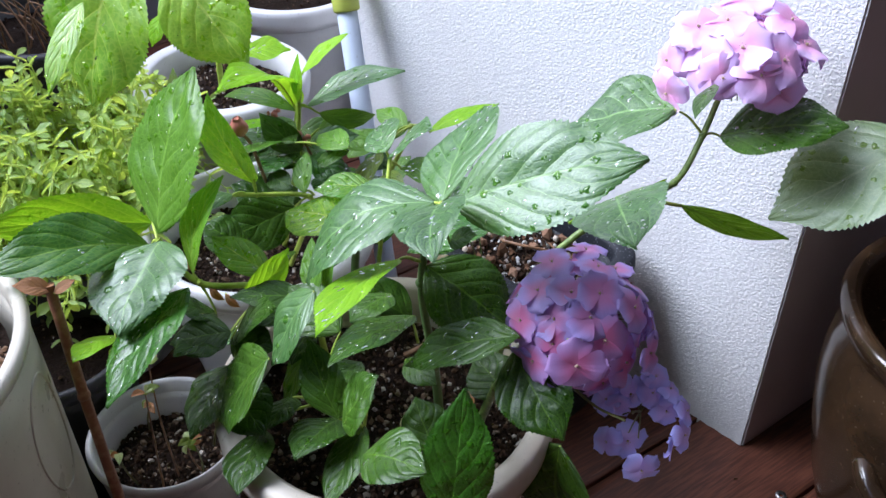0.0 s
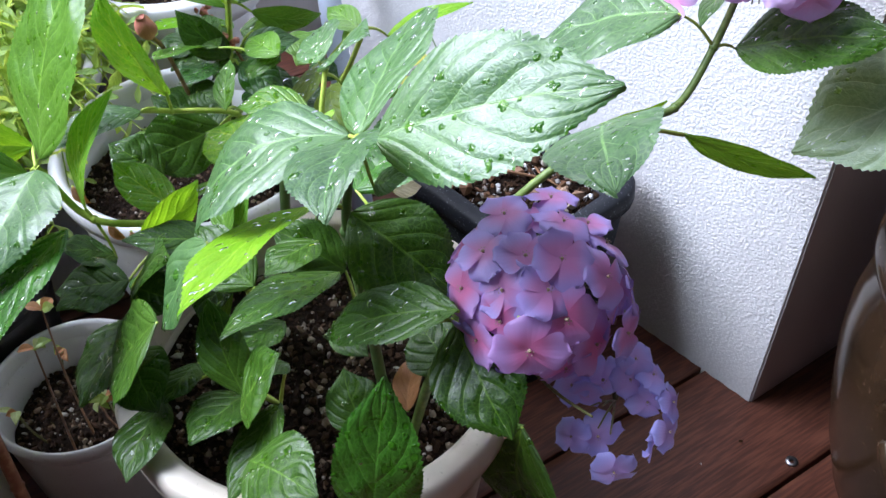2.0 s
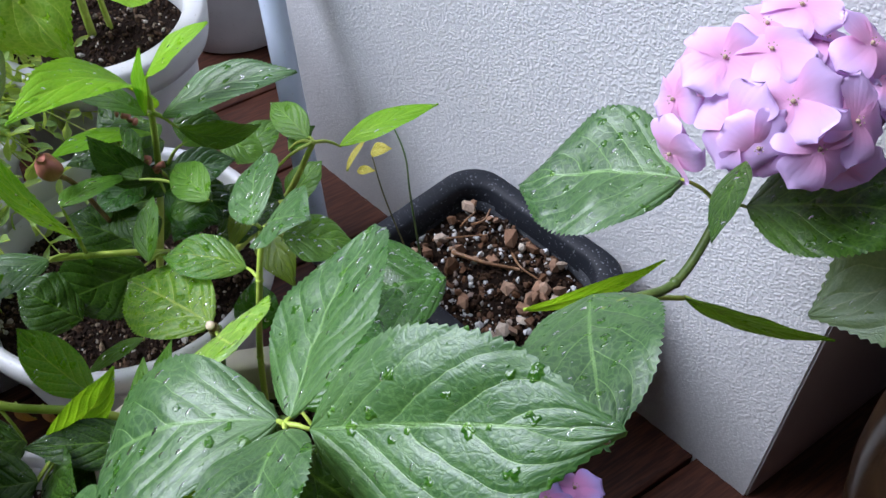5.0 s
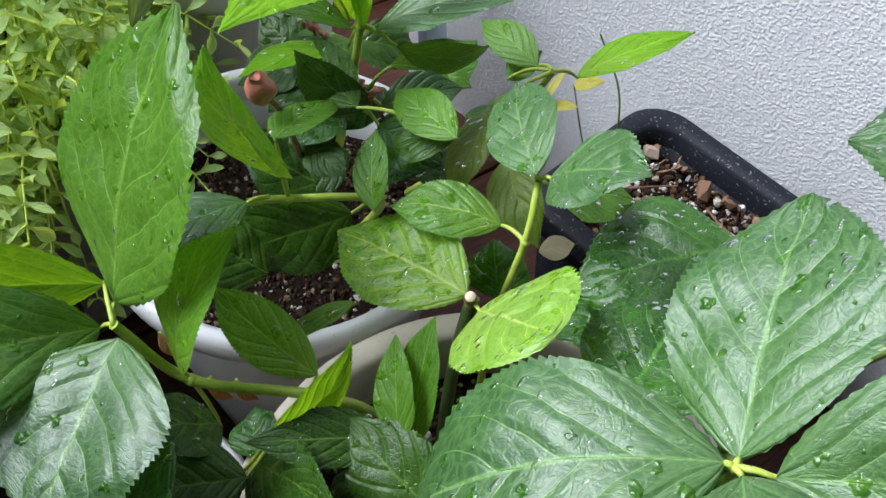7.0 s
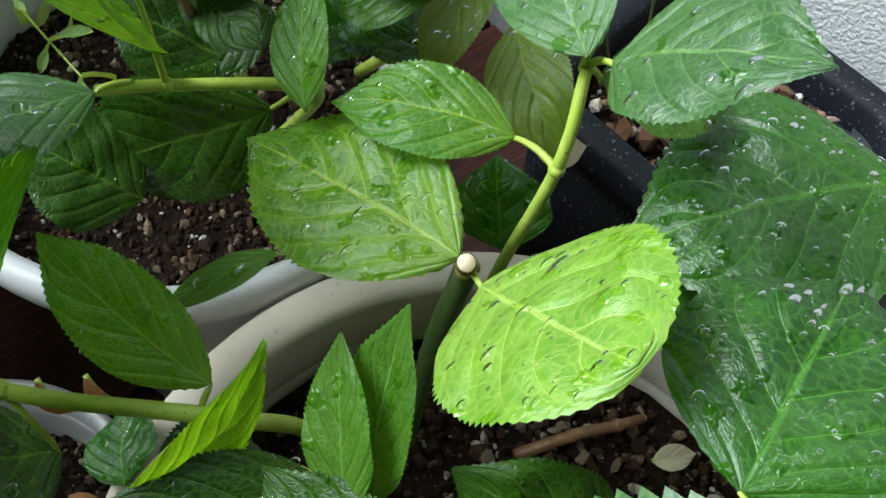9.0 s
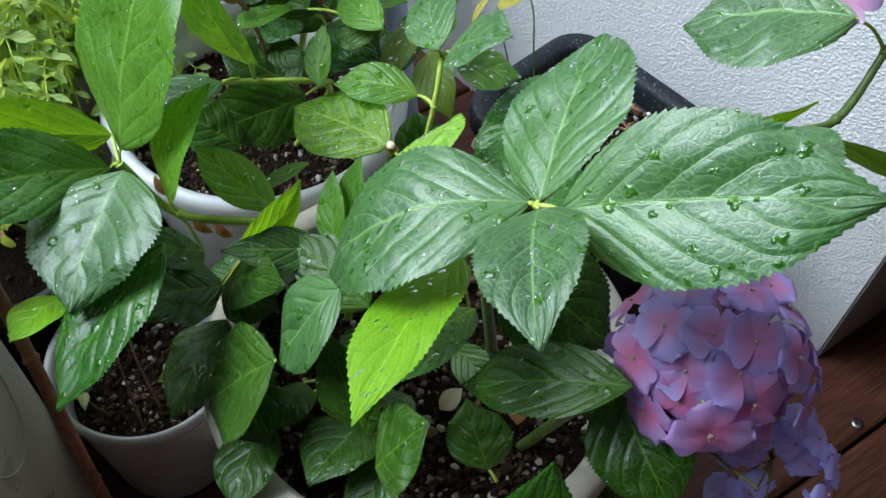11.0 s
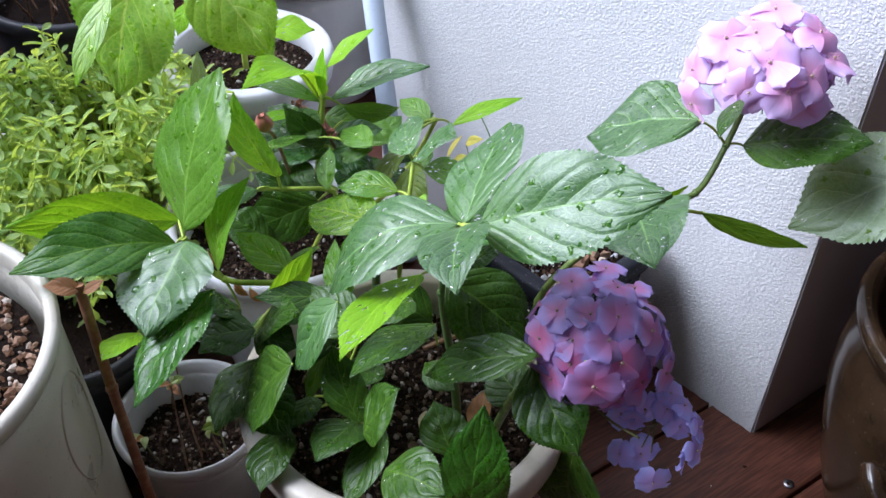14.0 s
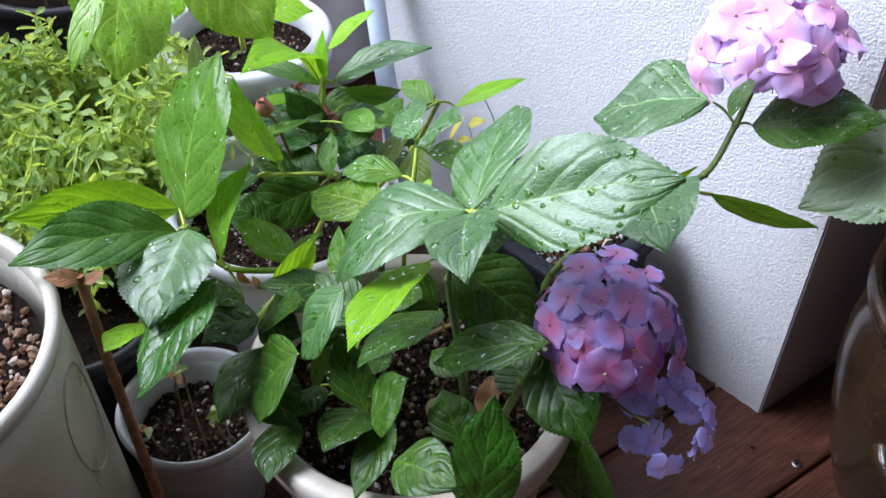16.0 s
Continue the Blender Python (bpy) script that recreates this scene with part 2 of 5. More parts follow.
stump_bark = stem_material("speckled_stump", (0.14, 0.075, 0.02), (0.36, 0.34, 0.09))
cut_wood = stem_material("cut_wood", (0.62, 0.5, 0.34), (0.72, 0.62, 0.46))
stucco, n_, l_, b_ = material("white_stucco", 0.85, 0, 0.3)
k_ = Net(stucco)
p_ = k_.place()
frayed = k_.mix(0.004, p_, wander_colour(k_), "ADD")
grit = k_.step(k_.voronoi(330.0, "F1", frayed), 0.1, 0.75, 1.0, 0.0)
lump = k_.math("ADD", k_.math("MULTIPLY", grit, 0.7), k_.math("ADD", k_.math("MULTIPLY", k_.noise(150.0, 2.0, p_), 0.8), k_.math("MULTIPLY", k_.noise(900.0, 2.0, p_), 0.3)))
streaks = k_.noise(9.0, 4.0, k_.stretch(p_, (1.0, 1.0, 0.12)))
c_ = k_.mix(k_.noise(5.0, 4.0, p_), (0.585, 0.585, 0.585), (0.69, 0.69, 0.68))
c_ = k_.mix(k_.step(streaks, 0.5, 0.75, 0.0, 0.25), c_, (0.55, 0.54, 0.52))
l_.new(k_.mix(k_.math("MULTIPLY", k_.math("SUBTRACT", 1.0, grit), 0.22), c_, (0.46, 0.46, 0.47)), b_.inputs["Base Color"])
k_.bump(lump, 0.4, 0.0018, b_.inputs["Normal"])

plaster, n_, l_, b_ = material("grey_plaster", 0.8)
k_ = Net(plaster)
l_.new(k_.mix(k_.noise(6.0, 5.0, k_.place()), (0.2, 0.2, 0.21), (0.27, 0.27, 0.28)), b_.inputs["Base Color"])
k_.bump(k_.noise(60.0, 4.0, k_.place()), 0.3, 0.002, b_.inputs["Normal"])


dark_wall, n_, l_, b_ = material("dark_brown_paint", 0.7)
k_ = Net(dark_wall)
l_.new(k_.mix(k_.noise(8.0, 5.0, k_.place()), (0.045, 0.03, 0.028), (0.075, 0.052, 0.046)), b_.inputs["Base Color"])


# stucco of the column's right face, its shade and brown bounce put into the colour
shaded_stucco, n_, l_, b_ = material("shaded_white_stucco", 0.75)
k_ = Net(shaded_stucco)
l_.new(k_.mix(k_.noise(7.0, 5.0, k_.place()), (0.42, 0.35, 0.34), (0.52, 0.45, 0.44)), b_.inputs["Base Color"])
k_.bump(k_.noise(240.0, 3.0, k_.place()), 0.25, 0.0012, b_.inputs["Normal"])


def glazed(name, a, b_c, rough, scale=9.0):
    m, n, l, b = material(name, rough)
    k = Net(m)
    c = k.mix(k.step(k.noise(scale, 5.0, k.place()), 0.35, 0.7), a, b_c)
    specks = k.step(k.noise(260.0, 2.0, k.place()), 0.66, 0.72)
    c = k.mix(k.math("MULTIPLY", specks, 0.35), c, (0.2, 0.17, 0.12))
    l.new(c, b.inputs["Base Color"])
    l.new(k.math("MULTIPLY_ADD", k.noise(24.0, 4.0, k.place()), 0.25, rough - 0.1), b.inputs["Roughness"])
    k.bump(k.noise(40.0, 4.0, k.place()), 0.12, 0.002, b.inputs["Normal"])
    return m


cream_pot = glazed("cream_plastic", (0.46, 0.4, 0.31), (0.62, 0.58, 0.49), 0.5)
white_pot = glazed("white_plastic", (0.5, 0.5, 0.5), (0.6, 0.6, 0.6), 0.4)
ivory_pot = glazed("ivory_ceramic", (0.5, 0.47, 0.38), (0.6, 0.57, 0.47), 0.28)
jar_glaze = glazed("brown_jar_glaze", (0.022, 0.013, 0.007), (0.052, 0.029, 0.014), 0.14, 14.0)
planter_plastic, n_, l_, b_ = material("black_speckled_plastic", 0.6, 0.0, 0.25)
k_ = Net(planter_plastic)
specks_ = k_.step(k_.noise(420.0, 2.0, k_.place()), 0.64, 0.7)
l_.new(k_.mix(k_.math("MULTIPLY", specks_, 0.5), k_.mix(k_.noise(20.0, 4.0, k_.place()), (0.006, 0.007, 0.01), (0.014, 0.016, 0.022)), (0.3, 0.32, 0.36)), b_.inputs["Base Color"])
k_.bump(k_.noise(300.0, 2.0, k_.place()), 0.2, 0.001, b_.inputs["Normal"])
black_pot = glazed("dark_plastic", (0.02, 0.02, 0.022), (0.035, 0.035, 0.04), 0.5)
terracotta = glazed("terracotta", (0.3, 0.09, 0.05), (0.36, 0.13, 0.07), 0.7)

pipe_plastic = glazed("pale_blue_plastic", (0.45, 0.52, 0.62), (0.52, 0.58, 0.68), 0.35)
cap_plastic = glazed("yellow_green_plastic", (0.42, 0.5, 0.06), (0.5, 0.56, 0.1), 0.4)

steel, n_, l_, b_ = material("grey_steel", 0.35, 1.0)
k_ = Net(steel)
l_.new(k_.mix(k_.noise(200.0, 3.0, k_.place()), (0.3, 0.3, 0.3), (0.5, 0.5, 0.49)), b_.inputs["Base Color"])

deck, n_, l_, b_ = material("red_brown_deck_wood", 0.5, 0.0, 0.3)
k_ = Net(deck)
grain_at = k_.stretch(k_.place(), (5.0, 120.0, 60.0))
grain = k_.noise(3.0, 5.0, grain_at)
c_ = k_.mix(k_.step(grain, 0.35, 0.7), (0.05, 0.016, 0.009), (0.12, 0.042, 0.022))
c_ = k_.mix(k_.math("MULTIPLY", k_.random(), 0.35), c_, (0.05, 0.022, 0.015))
l_.new(c_, b_.inputs["Base Color"])
l_.new(k_.math("MULTIPLY_ADD", grain, 0.25, 0.35), b_.inputs["Roughness"])
k_.bump(grain, 0.4, 0.001, b_.inputs["Normal"])

soil_mat, n_, l_, b_ = material("potting_soil", 0.9, 0.0, 0.1)
k_ = Net(soil_mat)
l_.new(k_.mix(k_.noise(160.0, 4.0, k_.place()), (0.004, 0.0025, 0.0015), (0.018, 0.01, 0.006)), b_.inputs["Base Color"])
k_.bump(k_.noise(220.0, 4.0, k_.place()), 1.0, 0.004, b_.inputs["Normal"])


def chips(name, *stops):
    m, n, l, b = material(name, 0.8, 0.0, 0.12)
    k = Net(m)
    c = k.ramp(k.island(), *stops)
    l.new(k.mix(k.math("MULTIPLY", k.noise(400.0, 3.0, k.place()), 0.5), c, (0.03, 0.018, 0.01)), b.inputs["Base Color"])
    k.bump(k.noise(600.0, 3.0, k.place()), 0.6, 0.001, b.inputs["Normal"])
    return m


chip_mix = chips("soil_chips", (0.0, (0.008, 0.005, 0.003)), (0.55, (0.03, 0.016, 0.009)), (0.76, (0.08, 0.045, 0.025)), (0.9, (0.24, 0.18, 0.12)), (0.97, (0.5, 0.46, 0.4)))
chip_tan = chips("tan_chips", (0.0, (0.12, 0.06, 0.03)), (0.35, (0.28, 0.16, 0.1)), (0.7, (0.42, 0.28, 0.19)), (1.0, (0.62, 0.55, 0.46)))
chip_white = chips("perlite_chips", (0.0, (0.01, 0.006, 0.004)), (0.5, (0.04, 0.02, 0.01)), (0.76, (0.18, 0.1, 0.06)), (0.86, (0.6, 0.6, 0.58)), (1.0, (0.8, 0.8, 0.8)))
drop_mat, n_, l_, b_ = material("water", 0.04)
clear = n_.new("ShaderNodeBsdfTransparent")
shine = n_.new("ShaderNodeBsdfGlossy")
shine.inputs["Roughness"].default_value = 0.06
rim_light = n_.new("ShaderNodeFresnel")
rim_light.inputs["IOR"].default_value = 1.36
film = n_.new("ShaderNodeMixShader")
l_.new(rim_light.outputs[0], film.inputs[0])
l_.new(clear.outputs[0], film.inputs[1])
l_.new(shine.outputs[0], film.inputs[2])
l_.new(film.outputs[0], n_["Material Output"].inputs["Surface"])
dry_leaf = leaf_material("leaf_dry_brown", (0.2, 0.09, 0.035), (0.36, 0.17, 0.07), (0.5, 0.28, 0.14), 0.3, 0.6)
leaf_pale = leaf_material("leaf_pale_green", (0.3, 0.38, 0.16), (0.42, 0.5, 0.24), (0.5, 0.55, 0.35), 0.3, 0.55)
petal_cream = leaf_material("dry_cream_petal", (0.5, 0.46, 0.3), (0.66, 0.62, 0.45), (0.6, 0.55, 0.4), 0.3, 0.6)
leaf_faded = leaf_material("leaf_faded_yellow", (0.36, 0.34, 0.04), (0.5, 0.46, 0.08), (0.5, 0.48, 0.15), 0.4, 0.5)
bud_red, n_, l_, b_ = material("dry_red_bud", 0.42)
k_ = Net(bud_red)
l_.new(k_.mix(k_.noise(300.0, 3.0, k_.stretch(k_.place(), (1, 1, 0.2))), (0.26, 0.06, 0.045), (0.6, 0.24, 0.18)), b_.inputs["Base Color"])
herb_green = leaf_material("herb_leaf", (0.1, 0.25, 0.035), (0.46, 0.6, 0.19), (0.55, 0.68, 0.26), 0.38, 0.36)


# ---- building helpers ----
def mesh_of(bm, name, *mats, smooth=True):
    me = bpy.data.meshes.new(name)
    bm.to_mesh(me)
    bm.free()
    for m in mats:
        me.materials.append(m)
    if smooth:
        me.polygons.foreach_set("use_smooth", [True] * len(me.polygons))
    return me


def part(name, bm, mat, parent=None, label="", smooth=True):
    mats = mat if isinstance(mat, (list, tuple)) else (mat,)
    ob = new(name, mesh_of(bm, name, *mats, smooth=smooth))
    if parent is not None:
        ob.parent = parent
    return tagged(ob, label)


def thing(name, at, label, category, group="", kind=""):
    ob = new(name)
    ob.empty_display_size = 0.02
    ob.location = at
    bpy.context.view_layer.update()
    return tagged(ob, label, category, group, kind)


def adopt(child, parent):
    """Parts are built in world places; the parent's own place is taken back."""
    child.parent = parent
    child.matrix_parent_inverse = parent.matrix_world.inverted()
    return child


def grid_faces(bm, rows, uvs=None, mat=0, wrap=False):
    layer = bm.loops.layers.uv.verify() if uvs else None
    for i in range(len(rows) - 1):
        m = len(rows[i])
        for j in range(m if wrap else m - 1):
            j2 = (j + 1) % m
            try:
                f = bm.faces.new((rows[i][j], rows[i + 1][j], rows[i + 1][j2], rows[i][j2]))
            except ValueError:
                continue
            f.material_index = mat
            f.smooth = True
            if uvs:
                for lp, (a, c) in zip(f.loops, ((i, j), (i + 1, j), (i + 1, j2), (i, j2))):
                    lp[layer].uv = uvs(a, c)


def spline(points, steps):
    """Catmull-Rom through the points."""
    p = [Vector(q) for q in points]
    p = [p[0] * 2 - p[1], *p, p[-1] * 2 - p[-2]]
    out = []
    for i in range(1, len(p) - 2):
        for s in range(steps):
            t = s / steps
            a, b, c, d = p[i - 1:i + 3]
            out.append(0.5 * ((2 * b) + (c - a) * t + (2 * a - 5 * b + 4 * c - d) * t * t + (3 * b - a - 3 * c + d) * t ** 3))
    out.append(p[-2])
    return out


def tube(bm, points, r0, r1, sides=8, mat=0, cap=True):
    rings = []
    ref = Vector((0.31, 0.17, 0.93))
    for i, c in enumerate(points):
        d = (points[min(i + 1, len(points) - 1)] - points[max(i - 1, 0)]).normalized()
        x = d.cross(ref).normalized()
        y = d.cross(x)
        r = r0 + (r1 - r0) * i / max(1, len(points) - 1)
        rings.append([bm.verts.new(c + (x * math.cos(a) + y * math.sin(a)) * r) for a in (2 * math.pi * s / sides for s in range(sides))])
    grid_faces(bm, rings, mat=mat, wrap=True)
    if cap:
        for ring in (rings[0], rings[-1]):
            f = bm.faces.new(ring)
            f.material_index = mat


def stem(parent, points, r0, r1, mat, name="stem", label=""):
    bm = bmesh.new()
    pts = spline(points, 8)
    tube(bm, pts, r0, r1, 10)
    for q in points[1:-1]:
        bmesh.ops.create_uvsphere(bm, u_segments=8, v_segments=6, radius=r0 * 1.12, matrix=Matrix.Translation(q))
    return adopt(part(name, bm, mat, label=label), parent)


leaf_rng = random.Random(11)


def dome(bm, c, n, r, sides=11):
    """A bead of water lying on a surface."""
    x = n.orthogonal().normalized()
    y = n.cross(x)
    sx, sy = leaf_rng.uniform(0.7, 1.9), leaf_rng.uniform(0.6, 1.1)
    rings = []
    for h, w in ((-0.04, 1.0), (0.13, 0.95), (0.26, 0.83), (0.36, 0.6), (0.41, 0.3), (0.42, 0.08)):
        rings.append([bm.verts.new(c + (x * math.cos(a) * sx + y * math.sin(a) * sy) * r * w + n * r * h) for a in (2 * math.pi * s / sides for s in range(sides))])
    grid_faces(bm, rings, wrap=True)
    bm.faces.new(rings[-1])


def leaf(parent, base, tip, face, width, arch, fold, mat, node=None, wet=1.0, teeth=True, peak=0.42, blunt=0.0):
    """One blade from base to tip; face: the way its upper side looks; arch: how far the middle rises, in lengths; fold: the V along the midrib; peak: where it is widest; blunt: how round its end."""
    B, T, N = Vector(base), Vector(tip), Vector(face).normalized()
    length = (T - B).length
    X = (T - B).normalized()
    N = (N - X * N.dot(X)).normalized()
    Y = N.cross(X)
    nu, nv = 64, 8
    rnd = random.Random(int(1e6 * abs(B.x + 2 * B.y + 3 * B.z)))
    ph, wav = rnd.uniform(0, 6.3), rnd.uniform(0.01, 0.026)
    twist, seat = rnd.uniform(-0.08, 0.08), Vector((rnd.uniform(0, 50), rnd.uniform(0, 50), 0))
    side_bend = rnd.uniform(-0.022, 0.022)
    bm = bmesh.new()
    rows = []
    skew = rnd.uniform(-0.05, 0.05)
    for i in range(nu + 1):
        u = i / nu
        w = math.sin(0.5 * math.pi * u / peak) ** 0.66 if u < peak else max(0.0, math.cos(0.5 * math.pi * (u - peak) / (1 - peak))) ** (0.74 - 0.4 * blunt)
        w *= 1 - 0.5 * (1 - blunt) * max(0.0, (u - 0.72) / 0.28) ** 1.3
        w = max(w, 0.012 * (1 - u))
        tooth = (0.034 + 0.018 * math.sin(i * 12.9 + ph)) * (1 if i % 2 else -0.2) * (0.4 + 0.6 * math.sin(math.pi * u)) if teeth and 3 < i < nu else 0.0
        row = []
        for j in range(2 * nv + 1):
            v = (j - nv) / nv
            a = abs(v)
            half = 0.5 * width * w * (1 + skew * (1 if v > 0 else -1))
            off = half * a * (1 + (tooth if a == 1 else 0)) * (1 if v > 0 else -1 if v < 0 else 0)
            uu = u + (0.011 * (1 if i % 2 else 0) * (1 if a == 1 else 0) if teeth and 0 < i < nu else 0)
            s = (u + (0.06 if v > 0 else 0) - 0.34 * a - 0.1 * a * a) * 5.4
            q = abs((s + 0.5) % 1 - 0.5) * 2
            quilt = 0.007 * width * min(1.0, q * 1.6) * min(1.0, 3.0 * a) * (1 - a ** 4)
            rise = arch * length * 4 * u * (1 - u) + fold * half * a + quilt + wav * width * math.sin(u * 11 + ph + (2 if v > 0 else 0)) * a * a
            rise -= 0.03 * width * a ** 3
            rise += twist * off * (u - 0.3) + 0.04 * width * noise.noise(Vector((u * 5.0, v * 1.6, 0)) + seat) * min(1.0, 3 * u) * min(1.0, 4 * (1 - u))
            row.append(bm.verts.new(B + X * (uu * length) + Y * (off + side_bend * length * 4 * u * (1 - u)) + N * rise))
        rows.append(row)
    grid_faces(bm, rows, uvs=lambda i, j: (i / nu, j / (2 * nv)))
    bm.normal_update()
    spots = []
    if wet > 0:
        for _ in range(int(wet * 150 * max(0.12, N.z) ** 1.5 * (length * width / 0.006))):
            i, j = rnd.randrange(3, nu - 2), rnd.randrange(1, 2 * nv)
            vtx = rows[i][j]
            nn = vtx.normal if vtx.normal.dot(N) > 0 else -vtx.normal
            mate = rows[i + 1][j].co if rnd.random() < 0.5 else rows[i][j - 1].co
            spots.append((vtx.co.lerp(mate, rnd.random()), nn.copy()))
    rib = [rows[i][nv].co - N * 0.0010 for i in range(0, nu + 1, 6)]
    if node is not None:
        joint = Vector(node)
        side = (B - joint)
        path = spline([joint, joint + side * 0.5 + Vector((0, 0, 0.1 * side.length)), B], 4)[:-1] + rib
    else:
        path = rib
    tube(bm, path, 0.0014 if node is not None else 0.0011, 0.0003, 6, mat=1)
    ob = adopt(part("leaf", bm, (mat, green_stem)), parent)
    if spots:
        dm = bmesh.new()
        for c, nn in spots:
            dome(dm, c, nn, 0.00035 + 0.0015 * rnd.random() ** 2.2)
        drops = part("dew", dm, drop_mat, label="clear rain drops")
        drops.visible_shadow = False
        drops["kind"] = "stuff"
        adopt(drops, ob)
    return ob


def lathe(profile, sides=64, bottom=True):
    bm = bmesh.new()
    rows = [[bm.verts.new((r * math.cos(a), r * math.sin(a), z)) for a in (2 * math.pi * s / sides for s in range(sides))] for r, z in profile]
    grid_faces(bm, rows, wrap=True)
    if bottom:
        bm.faces.new(rows[0])
        bm.faces.new(rows[-1])
    bmesh.ops.recalc_face_normals(bm, faces=bm.faces)
    return bm


G = (1 + 5 ** 0.5) / 2
ICO = [Vector(p).normalized() for p in ((-1, G, 0), (1, G, 0), (-1, -G, 0), (1, -G, 0), (0, -1, G), (0, 1, G), (0, -1, -G), (0, 1, -G), (G, 0, -1), (G, 0, 1), (-G, 0, -1), (-G, 0, 1))]
ICO_FACES = ((0, 11, 5), (0, 5, 1), (0, 1, 7), (0, 7, 10), (0, 10, 11), (1, 5, 9), (5, 11, 4), (11, 10, 2), (10, 7, 6), (7, 1, 8), (3, 9, 4), (3, 4, 2), (3, 2, 6), (3, 6, 8), (3, 8, 9), (4, 9, 5), (2, 4, 11), (6, 2, 10), (8, 6, 7), (9, 8, 1))


def chunk(bm, c, r, rnd):
    """A crumb of bark or perlite."""
    m = Matrix.Translation(c) @ Euler((rnd.uniform(0, 6), rnd.uniform(0, 6), rnd.uniform(0, 6))).to_matrix().to_4x4() @ Matrix.Diagonal((r * rnd.uniform(0.7, 1.4), r * rnd.uniform(0.6, 1.1), r * rnd.uniform(0.45, 0.8), 1))
    vs = [bm.verts.new(m @ p + Vector((rnd.uniform(-1, 1), rnd.uniform(-1, 1), rnd.uniform(-1, 1))) * r * 0.22) for p in ICO]
    for f in ICO_FACES:
        bm.faces.new([vs[i] for i in f])


def soil(at, radius, z, count, mat, seed, size=(0.0012, 0.0035), label="dark damp potting soil with pale perlite and bark crumbs", box=None):
    rnd = random.Random(seed)

    def reach(a):
        """Bounds of the pot: round, or a box with rounded corners."""
        if box is None:
            return radius
        return (abs(math.cos(a) / box[0]) ** 5 + abs(math.sin(a) / box[1]) ** 5) ** -0.2

    bm = bmesh.new()
    rows = []
    for i in range(13):
        ring = []
        for s in range(40):
            a = 2 * math.pi * s / 40
            r = reach(a) * i / 12
            x, y = r * math.cos(a), r * math.sin(a)
            ring.append(bm.verts.new((x, y, 0.006 * noise.noise(Vector((x * 40 + seed, y * 40, 0))) - 0.01 * (i / 12) ** 2)))
        rows.append(ring)
    grid_faces(bm, rows, wrap=True)
    bmesh.ops.remove_doubles(bm, verts=bm.verts, dist=1e-5)
    ob = tagged(part("potting_soil", bm, soil_mat), label, "soil", "", "stuff")
    ob.location = (at[0], at[1], z)
    bpy.context.view_layer.update()
    bits = bmesh.new()
    for _ in range(count):
        a = rnd.uniform(0, 2 * math.pi)
        q = reach(a) * 0.97 * math.sqrt(rnd.random())
        p = Vector((q * math.cos(a), q * math.sin(a), 0))
        zz = 0.006 * noise.noise(Vector((p.x * 40 + seed, p.y * 40, 0))) - 0.01 * (q / reach(a)) ** 2
        r = size[0] + (size[1] - size[0]) * rnd.random() ** 2.5
        chunk(bits, p + Vector((0, 0, zz + r * 0.25)), r, rnd)
    crumbs = part("crumbs", bits, mat, ob, "pale perlite and bark crumbs", smooth=False)
    crumbs["kind"] = "stuff"
    return ob


def pot(name, at, r_top, height, r_base, mat, label, lip=0.012, lip_h=0.02, wall=0.005, z0=0.0, sides=72):
    """A round pot with a rolled rim, hollow inside."""
    neck = r_top - lip
    prof = [(r_base * 0.96, 0), (r_base, 0.004)]
    for i in range(1, 10):
        f = i / 9
        prof.append((r_base + (neck - r_base) * f, 0.004 + (height - lip_h - 0.002) * f))
    prof += [(neck - wall, height - lip_h + 0.002)]
    for i in range(8, 0, -1):
        f = i / 9
        prof.append((r_base + (neck - r_base) * f - wall, 0.012 + (height - lip_h - 0.01) * f))
    prof.append((r_base - wall, 0.012))
    edge = [(neck - wall + 0.001, height - lip_h - 0.004), (r_top - 0.002, height - lip_h - 0.003), (r_top, height - lip_h * 0.75), (r_top + 0.001, height - lip_h * 0.3), (r_top - 0.001, height - 0.002), (r_top - 0.004 if lip > 0.005 else r_top - 0.002, height),
            (neck - wall + (0.004 if lip > 0.005 else 0.002), height), (neck - wall, height - 0.003), (neck - wall - 0.001, height - lip_h - 0.004)]
    ob = thing(name, (at[0], at[1], z0), label, "plant pot", "pots on the deck")
    part("body", lathe(prof, sides), mat, ob)
    part("rim", lathe(edge, sides, False), mat, ob)
    return ob


# ---- structure ----
def prism(points, z0, z1):
    bm = bmesh.new()
    lo = [bm.verts.new((x, y, z0)) for x, y in points]
    hi = [bm.verts.new((x, y, z1)) for x, y in points]
    n = len(points)
    for i in range(n):
        bm.faces.new((lo[i], lo[(i + 1) % n], hi[(i + 1) % n], hi[i]))
    bm.faces.new(lo[::-1])
    bm.faces.new(hi)
    bmesh.ops.recalc_face_normals(bm, faces=bm.faces)
    return bm


col_bm = prism([(0.352, 0.777), (1.15, 1.38), (0.55, 2.2), (-0.125, 1.95), (-0.125, 1.254)], -0.02, 2.4)
col_bm.normal_update()
bmesh.ops.bevel(col_bm, geom=[e for e in col_bm.edges if abs((e.verts[0].co - e.verts[1].co).z) > 1], offset=0.002, segments=2, affect="EDGES")
# the face turned to the right takes the colour with shade in it
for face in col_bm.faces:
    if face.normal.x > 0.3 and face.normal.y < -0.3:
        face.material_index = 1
tagged(part("wall_column", col_bm, (stucco, shaded_stucco), smooth=False), "rough white stucco wall ending in a square corner", "wall", "", "structure")
